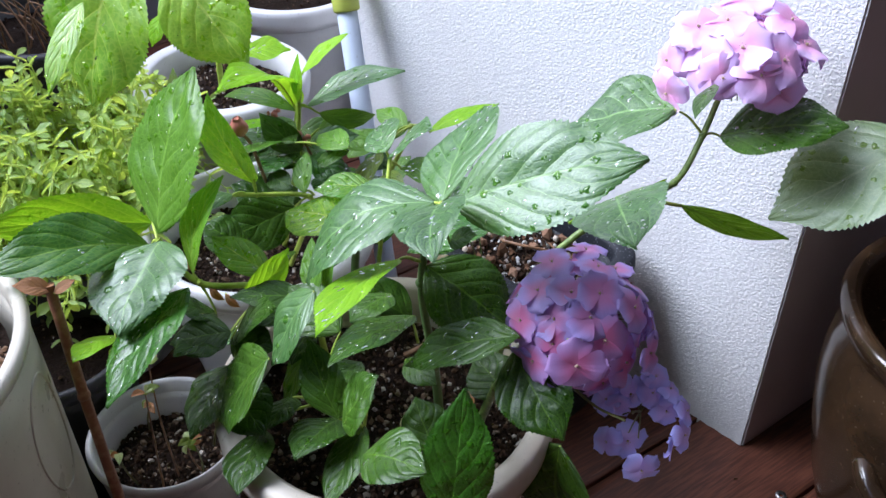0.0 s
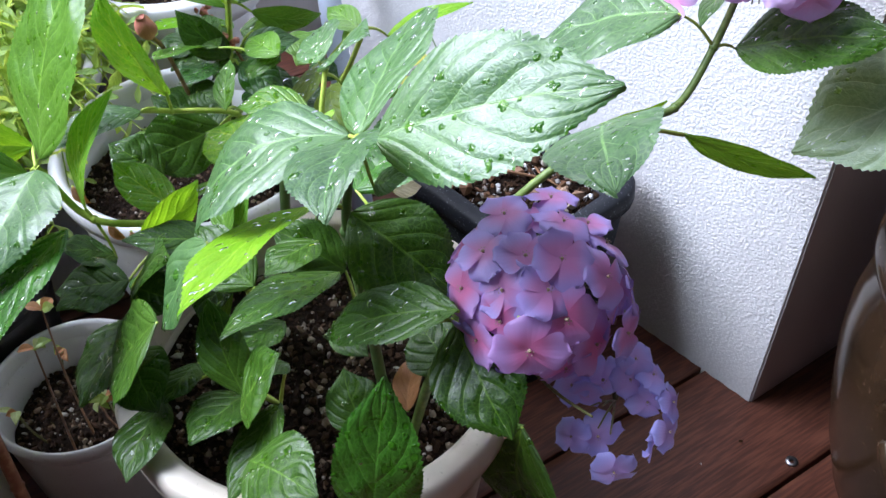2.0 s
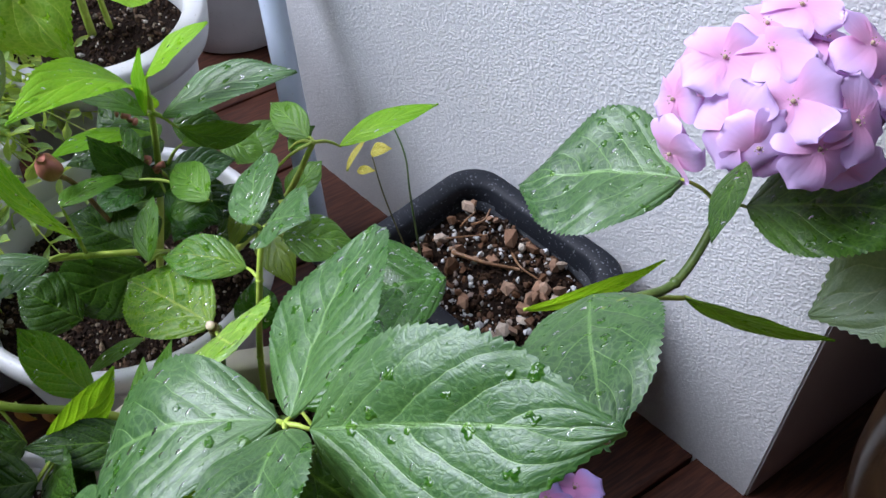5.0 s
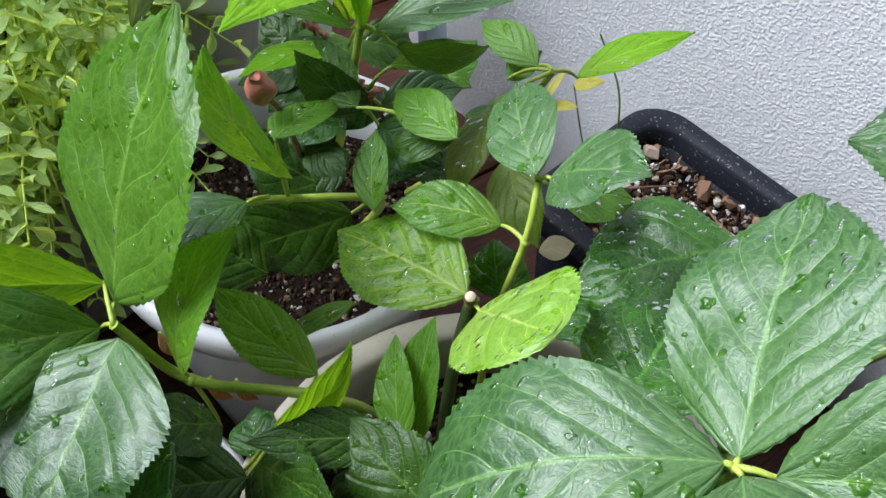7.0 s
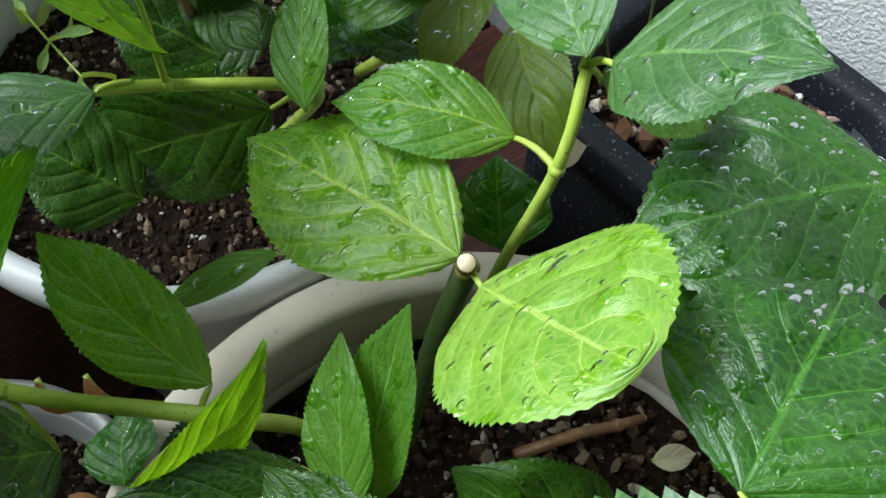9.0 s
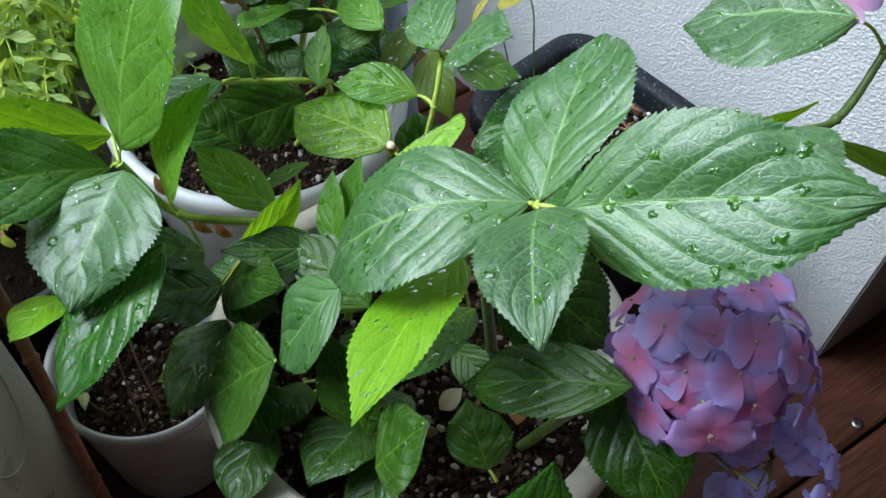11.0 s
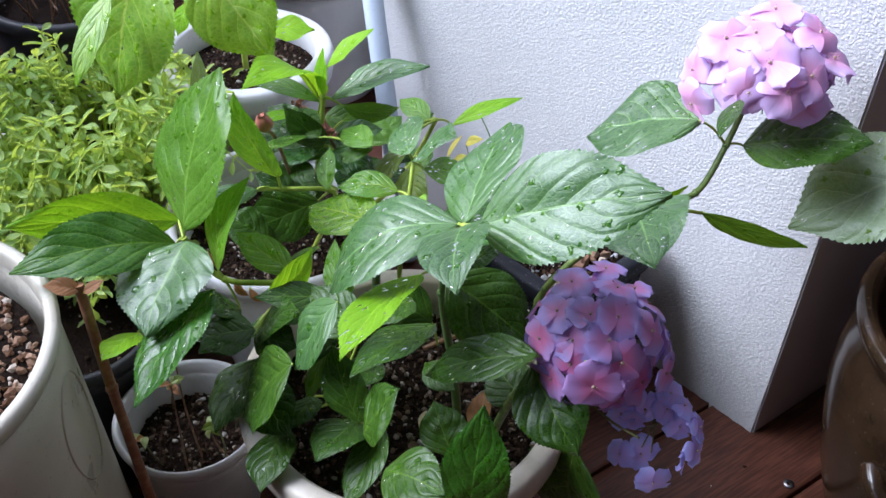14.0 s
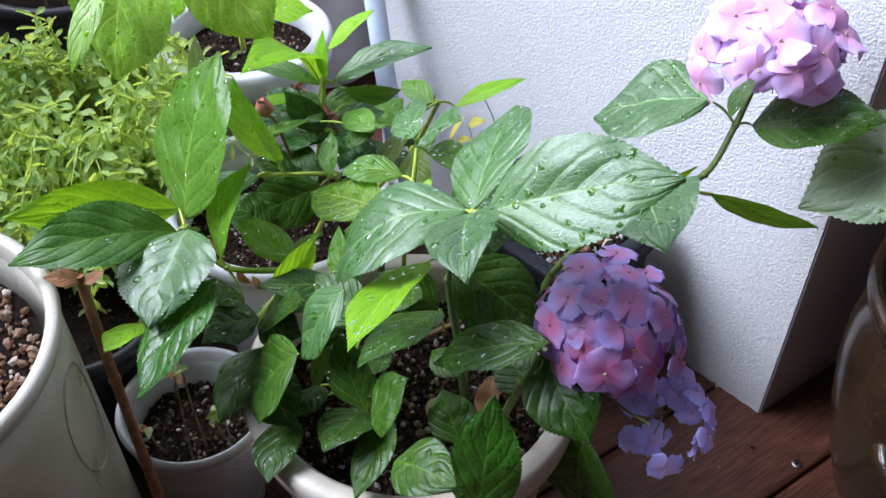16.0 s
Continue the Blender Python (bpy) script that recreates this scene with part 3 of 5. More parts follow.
tagged(part("wall_back", prism([(-0.125, 1.8), (-0.125, 1.9), (-1.42, 2.2), (-1.42, 2.1)], -0.02, 0.8), plaster, smooth=False), "low grey plaster parapet in shade", "wall", "", "structure")
tagged(part("wall_right", prism([(0.68, 1.025), (0.88, 1.176), (0.88, -1.3), (0.68, -1.3)], -0.02, 2.4), dark_wall, smooth=False), "dark brown wall in shade", "wall", "", "structure")
# out of view behind the camera, added dark to hold fill light down
tagged(part("wall_front", prism([(1.25, -1.3), (1.25, -1.4), (-1.45, -1.4), (-1.45, -1.3)], -0.02, 2.4), dark_wall, smooth=False), "unseen dark wall added to cut the fill light", "wall", "", "structure")
# added out of view on the left; its height shades the low pots
tagged(part("parapet", prism([(-1.35, -1.3), (-1.45, -1.3), (-1.45, 2.12), (-1.35, 2.08)], -0.02, 1.2), plaster, smooth=False), "unseen low grey parapet added to shade the lower pots", "wall", "", "structure")
# unseen L-shaped cover, added to darken the right side and the column's right face
tagged(part("ceiling", prism([(-1.45, -1.4), (1.25, -1.4), (1.25, 2.5), (0.4, 2.5), (0.4, 0.2), (-1.45, 0.2)], 2.4, 2.5), plaster, smooth=False), "unseen plain eave added to block light from above", "ceiling", "", "structure")
tagged(part("floor", prism([(-1.45, -1.4), (1.25, -1.4), (1.25, 2.5), (-1.45, 2.5)], -0.08, -0.03), black_pot, smooth=False), "dark ground below the deck boards", "floor", "", "structure")

# ---- pots, jar and planter ----
pot("flower_pot", (-0.047, 0.60), 0.146, 0.282, 0.105, cream_pot, "large round cream plastic pot holding the flowering hydrangea", 0.014, 0.03)
soil((-0.047, 0.60), 0.124, 0.252, 5200, chip_mix, 1, (0.001, 0.0044))
pot("flower_pot", (-0.267, 0.647), 0.074, 0.167, 0.052, white_pot, "small smooth white plastic pot", 0.003, 0.012, 0.003)
soil((-0.267, 0.649), 0.064, 0.128, 1500, chip_mix, 2, (0.001, 0.004))
pot("flower_pot", (-0.191, 0.828), 0.121, 0.285, 0.062, white_pot, "round white plastic pot behind the flowering hydrangea", 0.006, 0.02)
soil((-0.191, 0.828), 0.106, 0.245, 3800, chip_mix, 3, (0.001, 0.0034))
pot("flower_pot", (-0.454, 0.508), 0.15, 0.395, 0.16, ivory_pot, "tall ivory glazed pot with an embossed oval", 0.003, 0.012, 0.008)
bm = bmesh.new()
ring = []
for s in range(48):
    t = 2 * math.pi * s / 48
    a, z = radians(7) + radians(12) * math.cos(t), 0.3 + 0.058 * math.sin(t)
    q = 0.16 + (0.147 - 0.16) * (z / 0.383) + 0.0002
    ring.append(Vector((q * math.cos(a), q * math.sin(a), z)))
tube(bm, ring + ring[:1], 0.0012, 0.0012, 8, cap=False)
part("embossed_oval", bm, ivory_pot, bpy.data.objects["flower_pot.003"])
soil((-0.454, 0.508), 0.13, 0.365, 1700, chip_tan, 4, (0.0022, 0.0055))
pot("flower_pot", (-0.277, 1.103), 0.109, 0.31, 0.075, white_pot, "white plastic pot with a wide rolled rim", 0.016, 0.03)
soil((-0.277, 1.103), 0.088, 0.285, 1500, chip_mix, 5)

# leaves
plant_main = thing("hydrangea", (-0.047, 0.60, 0.25), "flowering hydrangea with violet and pink heads and wet green leaves", "plant")
plant_back = thing("hydrangea", (-0.191, 0.828, 0.245), "young hydrangea with bright green shoots and a dry red bud", "plant")
plant_tall = thing("hydrangea", (-0.277, 1.103, 0.285), "tall hydrangea shoot with hanging serrated leaves", "plant")
plant_jar = thing("leafy_shoot", (0.5, 0.64, 0.02), "leafy green shoot growing out of the brown jar", "plant")
# leaves of the main plant: base, tip, facing, width, arch, fold, material, where the stalk joins
leaf(plant_main, (0.008, 0.534, 0.518), (0.122, 0.500, 0.577), (-0.517, -0.502, 0.693), 0.073, .05, .12, blue, (-0.003, 0.538, 0.515), wet=0.5)
leaf(plant_main, (-0.001, 0.541, 0.515), (0.030, 0.628, 0.538), (-0.69, 0.0, 0.72), 0.073, .05, .12, blue, (-0.003, 0.538, 0.515), wet=0.5, peak=0.48, blunt=0.4)
leaf(plant_main, (-0.006, 0.539, 0.516), (-0.098, 0.546, 0.440), (-0.65, -0.05, 0.76), 0.075, .19, .04, blue, (-0.003, 0.538, 0.515), wet=0.5, peak=0.46, blunt=0.15)
leaf(plant_main, (-0.002, 0.534, 0.518), (-0.006, 0.452, 0.536), (-0.366, 0.201, 0.908), 0.048, .08, .28, blue, (-0.003, 0.538, 0.515), wet=0.5)
leaf(plant_main, (-0.032, 0.545, 0.462), (-0.077, 0.442, 0.485), (-0.313, 0.339, 0.887), 0.043, .05, .2, young, (-0.020, 0.560, 0.450), wet=0.5)
leaf(plant_main, (-0.012, 0.564, 0.441), (0.051, 0.532, 0.408), (0.167, -0.591, 0.789), 0.061, .04, .12, dark, (-0.020, 0.560, 0.450), wet=0.5)
leaf(plant_main, (0.052, 0.492, 0.439), (-0.027, 0.517, 0.386), (-0.568, -0.069, 0.820), 0.040, .08, .2, dark, (0.040, 0.500, 0.420), wet=0.5)
leaf(plant_main, (0.051, 0.511, 0.408), (0.083, 0.454, 0.378), (-0.276, -0.563, 0.779), 0.054, .06, .15, dark, (0.040, 0.500, 0.420), wet=0.5)
leaf(plant_main, (0.095, 0.533, 0.280), (0.109, 0.518, 0.172), (-0.780, -0.626, -0.008), 0.104, .05, .15, dark, wet=0.5)
leaf(plant_main, (0.004, 0.546, 0.477), (0.023, 0.541, 0.488), (-0.514, -0.088, 0.853), 0.021, .05, .1, dark, (-0.003, 0.538, 0.515), wet=0.5)
leaf(plant_main, (0.187, 0.708, 0.491), (0.105, 0.750, 0.441), (-0.506, 0.038, 0.862), 0.092, .06, .12, blue, (0.215, 0.710, 0.465), wet=0.3)
leaf(plant_main, (0.232, 0.719, 0.459), (0.323, 0.686, 0.489), (-0.351, -0.143, 0.926), 0.073, .06, .2, dark, (0.215, 0.710, 0.465), wet=0.3)
leaf(plant_main, (0.145, 0.684, 0.419), (0.137, 0.559, 0.466), (-0.410, 0.347, 0.843), 0.079, .06, .15, blue, (0.160, 0.660, 0.435), wet=0.3)
leaf(plant_main, (0.204, 0.697, 0.402), (0.301, 0.688, 0.373), (-0.202, -0.894, -0.401), 0.033, .04, .1, mid, wet=0.3)
leaf(plant_main, (0.111, 0.706, 0.375), (0.192, 0.711, 0.420), (0.178, -0.961, -0.211), 0.025, .04, .1, young, wet=0.3)
leaf(plant_main, (0.209, 0.685, 0.526), (0.182, 0.628, 0.529), (-0.411, 0.246, 0.878), 0.017, .04, .1, dark, wet=0.3)
leaf(plant_main, (-0.239, 0.662, 0.394), (-0.206, 0.732, 0.513), (-0.705, -0.505, 0.498), 0.111, .05, .1, mid, (-0.234, 0.645, 0.401), wet=0.3)
leaf(plant_main, (-0.243, 0.650, 0.390), (-0.357, 0.586, 0.410), (0.05, -0.5, 0.86), 0.054, .13, .25, fresh, (-0.234, 0.645, 0.401), wet=0.3)
# backlit far half of the leaf above, added as a separate bright blade
leaf(plant_main, (-0.243, 0.666, 0.402), (-0.364, 0.616, 0.432), (0.2, -0.93, 0.3), 0.05, -.05, .1, young, (-0.234, 0.645, 0.401), wet=0.2)
leaf(plant_main, (-0.228, 0.634, 0.408), (-0.246, 0.552, 0.380), (-0.38, -0.42, 0.82), 0.09, .06, .15, blue, wet=0.3)
leaf(plant_main, (-0.211, 0.646, 0.365), (-0.178, 0.667, 0.450), (-0.780, -0.464, 0.420), 0.044, .1, .25, pale, (-0.206, 0.645, 0.355), wet=0.5)
leaf(plant_main, (-0.199, 0.593, 0.394), (-0.250, 0.508, 0.348), (-0.498, -0.167, 0.851), 0.062, .05, .1, wet, wet=0.5)
leaf(plant_main, (-0.145, 0.647, 0.363), (-0.202, 0.690, 0.370), (-0.162, -0.366, 0.917), 0.030, .05, .12, pale, (-0.150, 0.640, 0.345), wet=0.5)
leaf(plant_main, (-0.163, 0.611, 0.366), (-0.128, 0.650, 0.389), (0.570, -0.800, 0.189), 0.03, .14, .15, young, (-0.150, 0.640, 0.345), wet=0.5)
leaf(plant_main, (-0.108, 0.617, 0.363), (-0.171, 0.604, 0.375), (0.230, -0.247, 0.941), 0.028, .06, .1, dark, (-0.110, 0.630, 0.330), wet=0.5)
leaf(plant_main, (-0.175, 0.605, 0.336), (-0.225, 0.597, 0.330), (-0.070, -0.295, 0.953), 0.041, .06, .1, dark, (-0.150, 0.640, 0.345), wet=0.5)
leaf(plant_main, (-0.178, 0.612, 0.322), (-0.140, 0.599, 0.321), (-0.089, -0.303, 0.949), 0.038, .05, .1, dark, (-0.150, 0.640, 0.345), wet=0.5)
leaf(plant_main, (-0.110, 0.621, 0.316), (-0.133, 0.579, 0.273), (-0.632, -0.360, 0.687), 0.029, .05, .1, mid, (-0.110, 0.630, 0.330), wet=0.5)
leaf(plant_main, (-0.076, 0.678, 0.394), (-0.144, 0.733, 0.366), (-0.403, -0.027, 0.915), 0.055, .05, .08, yellow, (-0.073, 0.676, 0.390))
leaf(plant_main, (-0.070, 0.667, 0.397), (-0.045, 0.622, 0.452), (-0.62, 0.43, 0.655), 0.066, .03, .06, lime, (-0.073, 0.676, 0.390), peak=0.5, blunt=0.8)
leaf(plant_main, (-0.060, 0.717, 0.400), (-0.116, 0.732, 0.391), (-0.196, -0.179, 0.964), 0.031, .12, .1, pale, (-0.049, 0.702, 0.406))
leaf(plant_main, (-0.049, 0.711, 0.446), (-0.055, 0.790, 0.428), (-0.581, 0.140, 0.802), 0.038, .04, .12, blue, (-0.046, 0.720, 0.430))
leaf(plant_main, (-0.042, 0.710, 0.445), (-0.010, 0.674, 0.491), (-0.72, 0.22, 0.66), 0.044, .05, .12, blue, (-0.046, 0.720, 0.430))
leaf(plant_main, (-0.056, 0.706, 0.350), (-0.061, 0.730, 0.371), (-0.443, -0.638, 0.630), 0.036, .05, .1, wet)
leaf(plant_main, (-0.054, 0.785, 0.376), (-0.036, 0.733, 0.362), (-0.406, -0.331, 0.852), 0.03, .18, .1, olive)
leaf(plant_main, (0.062, 0.710, 0.402), (-0.022, 0.690, 0.384), (-0.197, -0.022, 0.980), 0.08, .07, .02, wet, blunt=0.3)
leaf(plant_main, (-0.014, 0.604, 0.424), (0.024, 0.662, 0.424), (-0.25, -0.05, 0.96), 0.068, .06, .04, wet, (0.004, 0.585, 0.405), blunt=0.35)
leaf(plant_main, (0.018, 0.688, 0.373), (-0.031, 0.675, 0.367), (-0.109, -0.009, 0.994), 0.040, .05, .1, wet)
leaf(plant_main, (-0.097, 0.615, 0.362), (-0.091, 0.652, 0.413), (-0.685, -0.588, 0.431), 0.027, .04, .2, mid, (-0.110, 0.630, 0.330), wet=0.5)
leaf(plant_main, (-0.103, 0.608, 0.372), (-0.108, 0.648, 0.402), (-0.55, -0.55, 0.6), 0.022, .04, .2, mid, (-0.110, 0.630, 0.330), wet=0.5)
leaf(plant_main, (-0.037, 0.727, 0.418), (0.006, 0.729, 0.410), (0.193, -0.085, 0.978), 0.035, .05, .1, mid, (-0.046, 0.720, 0.430))
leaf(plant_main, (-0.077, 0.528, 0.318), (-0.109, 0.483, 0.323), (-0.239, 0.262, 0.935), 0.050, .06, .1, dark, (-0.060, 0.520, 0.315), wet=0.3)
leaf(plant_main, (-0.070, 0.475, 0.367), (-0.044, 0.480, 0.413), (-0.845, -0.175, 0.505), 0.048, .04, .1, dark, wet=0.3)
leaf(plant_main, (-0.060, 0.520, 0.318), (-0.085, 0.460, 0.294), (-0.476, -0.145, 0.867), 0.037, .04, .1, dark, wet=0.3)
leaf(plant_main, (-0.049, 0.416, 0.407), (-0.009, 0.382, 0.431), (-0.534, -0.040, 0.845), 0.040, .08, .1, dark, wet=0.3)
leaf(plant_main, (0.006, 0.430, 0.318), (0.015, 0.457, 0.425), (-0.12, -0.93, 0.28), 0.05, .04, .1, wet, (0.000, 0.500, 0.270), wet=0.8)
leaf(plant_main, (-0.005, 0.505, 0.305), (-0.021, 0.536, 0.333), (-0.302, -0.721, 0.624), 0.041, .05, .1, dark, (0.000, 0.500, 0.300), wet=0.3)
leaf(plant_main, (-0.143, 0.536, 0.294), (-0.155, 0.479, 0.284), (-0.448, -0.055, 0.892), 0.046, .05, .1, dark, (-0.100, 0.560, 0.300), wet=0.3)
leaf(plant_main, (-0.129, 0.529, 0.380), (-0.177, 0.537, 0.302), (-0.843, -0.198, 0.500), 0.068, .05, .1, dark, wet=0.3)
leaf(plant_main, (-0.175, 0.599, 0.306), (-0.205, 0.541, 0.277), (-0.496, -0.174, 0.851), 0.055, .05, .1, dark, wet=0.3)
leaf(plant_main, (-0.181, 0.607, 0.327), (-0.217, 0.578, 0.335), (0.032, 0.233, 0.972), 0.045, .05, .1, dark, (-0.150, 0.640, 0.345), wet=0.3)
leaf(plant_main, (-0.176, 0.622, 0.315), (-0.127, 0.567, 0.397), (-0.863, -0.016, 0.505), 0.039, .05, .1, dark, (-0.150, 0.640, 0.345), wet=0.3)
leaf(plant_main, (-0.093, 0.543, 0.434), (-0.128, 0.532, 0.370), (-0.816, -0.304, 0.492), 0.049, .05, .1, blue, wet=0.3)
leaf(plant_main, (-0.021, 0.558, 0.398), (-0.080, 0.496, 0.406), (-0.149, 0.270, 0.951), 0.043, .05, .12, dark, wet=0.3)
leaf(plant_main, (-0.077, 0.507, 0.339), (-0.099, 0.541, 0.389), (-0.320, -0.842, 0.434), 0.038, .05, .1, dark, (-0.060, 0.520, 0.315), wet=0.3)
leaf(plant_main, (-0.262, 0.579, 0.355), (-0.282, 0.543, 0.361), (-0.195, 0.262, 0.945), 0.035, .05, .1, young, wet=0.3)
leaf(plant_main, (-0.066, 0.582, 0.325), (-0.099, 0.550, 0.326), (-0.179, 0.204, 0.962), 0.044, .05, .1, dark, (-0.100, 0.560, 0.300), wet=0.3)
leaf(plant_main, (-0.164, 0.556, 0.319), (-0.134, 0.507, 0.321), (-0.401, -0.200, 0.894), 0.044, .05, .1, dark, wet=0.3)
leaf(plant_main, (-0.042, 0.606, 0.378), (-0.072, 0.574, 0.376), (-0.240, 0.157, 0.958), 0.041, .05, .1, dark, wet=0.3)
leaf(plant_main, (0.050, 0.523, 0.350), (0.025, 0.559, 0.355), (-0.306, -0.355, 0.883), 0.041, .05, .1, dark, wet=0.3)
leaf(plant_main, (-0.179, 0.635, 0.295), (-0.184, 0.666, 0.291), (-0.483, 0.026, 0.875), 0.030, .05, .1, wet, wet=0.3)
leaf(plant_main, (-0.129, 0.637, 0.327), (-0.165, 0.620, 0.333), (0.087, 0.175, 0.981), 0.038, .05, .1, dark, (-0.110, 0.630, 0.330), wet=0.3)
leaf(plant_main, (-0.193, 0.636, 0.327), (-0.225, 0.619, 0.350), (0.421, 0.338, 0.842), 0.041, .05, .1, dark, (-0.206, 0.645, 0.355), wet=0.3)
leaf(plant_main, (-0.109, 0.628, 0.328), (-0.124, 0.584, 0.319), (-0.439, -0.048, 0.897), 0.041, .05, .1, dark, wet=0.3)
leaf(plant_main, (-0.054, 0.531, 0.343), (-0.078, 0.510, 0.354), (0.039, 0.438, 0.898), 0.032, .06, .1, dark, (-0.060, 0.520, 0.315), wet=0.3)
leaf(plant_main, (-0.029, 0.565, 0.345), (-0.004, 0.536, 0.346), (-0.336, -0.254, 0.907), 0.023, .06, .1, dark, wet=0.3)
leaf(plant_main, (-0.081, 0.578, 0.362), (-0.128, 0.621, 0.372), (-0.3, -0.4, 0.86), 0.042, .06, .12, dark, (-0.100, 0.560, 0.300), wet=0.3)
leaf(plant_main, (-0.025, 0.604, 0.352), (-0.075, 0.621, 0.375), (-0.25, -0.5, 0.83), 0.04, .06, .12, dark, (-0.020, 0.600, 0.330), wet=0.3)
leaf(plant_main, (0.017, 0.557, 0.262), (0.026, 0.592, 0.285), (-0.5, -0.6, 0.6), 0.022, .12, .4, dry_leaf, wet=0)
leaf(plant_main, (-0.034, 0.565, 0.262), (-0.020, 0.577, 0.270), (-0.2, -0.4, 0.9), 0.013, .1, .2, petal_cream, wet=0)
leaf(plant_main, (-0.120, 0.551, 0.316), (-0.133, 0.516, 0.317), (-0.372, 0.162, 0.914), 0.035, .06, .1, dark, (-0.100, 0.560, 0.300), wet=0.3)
# leaves of the jar plant: base, tip, facing, width, arch, fold, material, where the stalk joins
leaf(plant_jar, (0.398, 0.701, 0.466), (0.280, 0.693, 0.392), (-0.58, -0.36, 0.73), 0.1, .05, .12, sheen_green, (0.405, 0.700, 0.468), wet=0.3)
# leaves of the back plant: base, tip, facing, width, arch, fold, material, where the stalk joins
leaf(plant_back, (-0.174, 0.750, 0.386), (-0.200, 0.738, 0.484), (-0.45, -0.87, -0.12), 0.052, .06, .2, pale, (-0.170, 0.744, 0.377), wet=0.5)
leaf(plant_back, (-0.190, 0.734, 0.384), (-0.247, 0.690, 0.378), (-0.397, -0.2, 0.9), 0.04, .1, .1, blue, (-0.180, 0.741, 0.381), wet=0.5)
leaf(plant_back, (-0.138, 0.751, 0.359), (-0.209, 0.751, 0.322), (-0.185, -0.917, 0.354), 0.054, .05, .1, dark, (-0.120, 0.755, 0.370), wet=0.5)
leaf(plant_back, (-0.124, 0.728, 0.391), (-0.126, 0.769, 0.408), (-0.463, -0.366, 0.807), 0.021, .05, .2, mid, (-0.120, 0.755, 0.370), wet=0.5)
leaf(plant_back, (-0.174, 0.744, 0.423), (-0.152, 0.793, 0.403), (-0.088, 0.416, 0.905), 0.031, .05, .1, mid, (-0.170, 0.744, 0.377), wet=0.5)
leaf(plant_back, (-0.062, 0.825, 0.373), (-0.084, 0.766, 0.358), (-0.442, -0.062, 0.895), 0.028, .05, .1, olive, (-0.030, 0.830, 0.400))
leaf(plant_back, (-0.148, 0.866, 0.397), (-0.198, 0.764, 0.472), (0.336, 0.444, 0.831), 0.054, .18, .2, young, (-0.140, 0.840, 0.415), wet=0.3)
leaf(plant_back, (-0.131, 0.834, 0.418), (-0.037, 0.838, 0.455), (-0.352, -0.098, 0.931), 0.040, .08, .15, blue, (-0.140, 0.840, 0.415), wet=0.3)
leaf(plant_back, (-0.133, 0.829, 0.456), (-0.089, 0.839, 0.492), (-0.607, -0.136, 0.783), 0.026, .05, .1, young, (-0.140, 0.840, 0.415), wet=0.3)
leaf(plant_back, (-0.146, 0.851, 0.403), (-0.224, 0.892, 0.395), (-0.223, -0.236, 0.946), 0.020, .15, .1, mid, (-0.140, 0.840, 0.415), wet=0.3)
leaf(plant_back, (-0.119, 0.825, 0.415), (-0.067, 0.843, 0.404), (0.325, -0.946, 0.008), 0.022, .2, .1, mid, (-0.140, 0.840, 0.415), wet=0.3)
leaf(plant_back, (-0.137, 0.782, 0.410), (-0.177, 0.855, 0.386), (-0.510, -0.013, 0.860), 0.032, .05, .1, dark, (-0.100, 0.780, 0.400), wet=0.3)
leaf(plant_back, (-0.085, 0.750, 0.425), (-0.118, 0.799, 0.407), (-0.503, -0.035, 0.864), 0.026, .05, .1, mid, (-0.100, 0.780, 0.400), wet=0.3)
leaf(plant_back, (-0.086, 0.759, 0.415), (-0.118, 0.773, 0.395), (-0.553, -0.064, 0.831), 0.031, .05, .1, dark, (-0.100, 0.780, 0.400), wet=0.3)
leaf(plant_back, (-0.149, 0.854, 0.384), (-0.202, 0.798, 0.410), (0.122, 0.312, 0.942), 0.025, .08, .1, young, (-0.140, 0.840, 0.415), wet=0.3)
leaf(plant_back, (-0.137, 0.821, 0.430), (-0.137, 0.840, 0.470), (-0.696, -0.646, 0.312), 0.018, .04, .1, young, (-0.140, 0.840, 0.415), wet=0.3)
leaf(plant_back, (-0.014, 0.842, 0.386), (0.055, 0.870, 0.402), (-0.215, -0.002, 0.977), 0.025, .05, .1, young, (-0.030, 0.830, 0.400), wet=0.3)
leaf(plant_back, (-0.037, 0.850, 0.385), (-0.070, 0.894, 0.380), (-0.392, -0.193, 0.900), 0.024, .05, .1, mid, (-0.030, 0.830, 0.400), wet=0.3)
leaf(plant_back, (-0.280, 0.868, 0.378), (-0.291, 0.958, 0.392), (0.809, 0.004, 0.588), 0.022, .05, .1, olive, wet=0.3)
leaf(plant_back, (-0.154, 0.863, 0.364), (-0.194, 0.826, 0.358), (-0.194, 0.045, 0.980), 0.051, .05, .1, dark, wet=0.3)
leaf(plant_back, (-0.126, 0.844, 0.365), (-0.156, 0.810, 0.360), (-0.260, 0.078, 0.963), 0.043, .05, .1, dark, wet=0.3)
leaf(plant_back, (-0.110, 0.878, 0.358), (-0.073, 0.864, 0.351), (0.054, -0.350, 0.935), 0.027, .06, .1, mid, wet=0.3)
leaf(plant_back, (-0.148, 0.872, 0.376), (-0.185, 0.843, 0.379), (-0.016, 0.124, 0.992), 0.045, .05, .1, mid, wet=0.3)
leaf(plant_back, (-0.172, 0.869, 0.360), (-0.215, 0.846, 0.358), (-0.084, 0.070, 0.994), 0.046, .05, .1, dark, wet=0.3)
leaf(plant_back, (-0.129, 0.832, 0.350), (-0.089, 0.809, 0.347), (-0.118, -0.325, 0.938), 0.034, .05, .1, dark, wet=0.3)
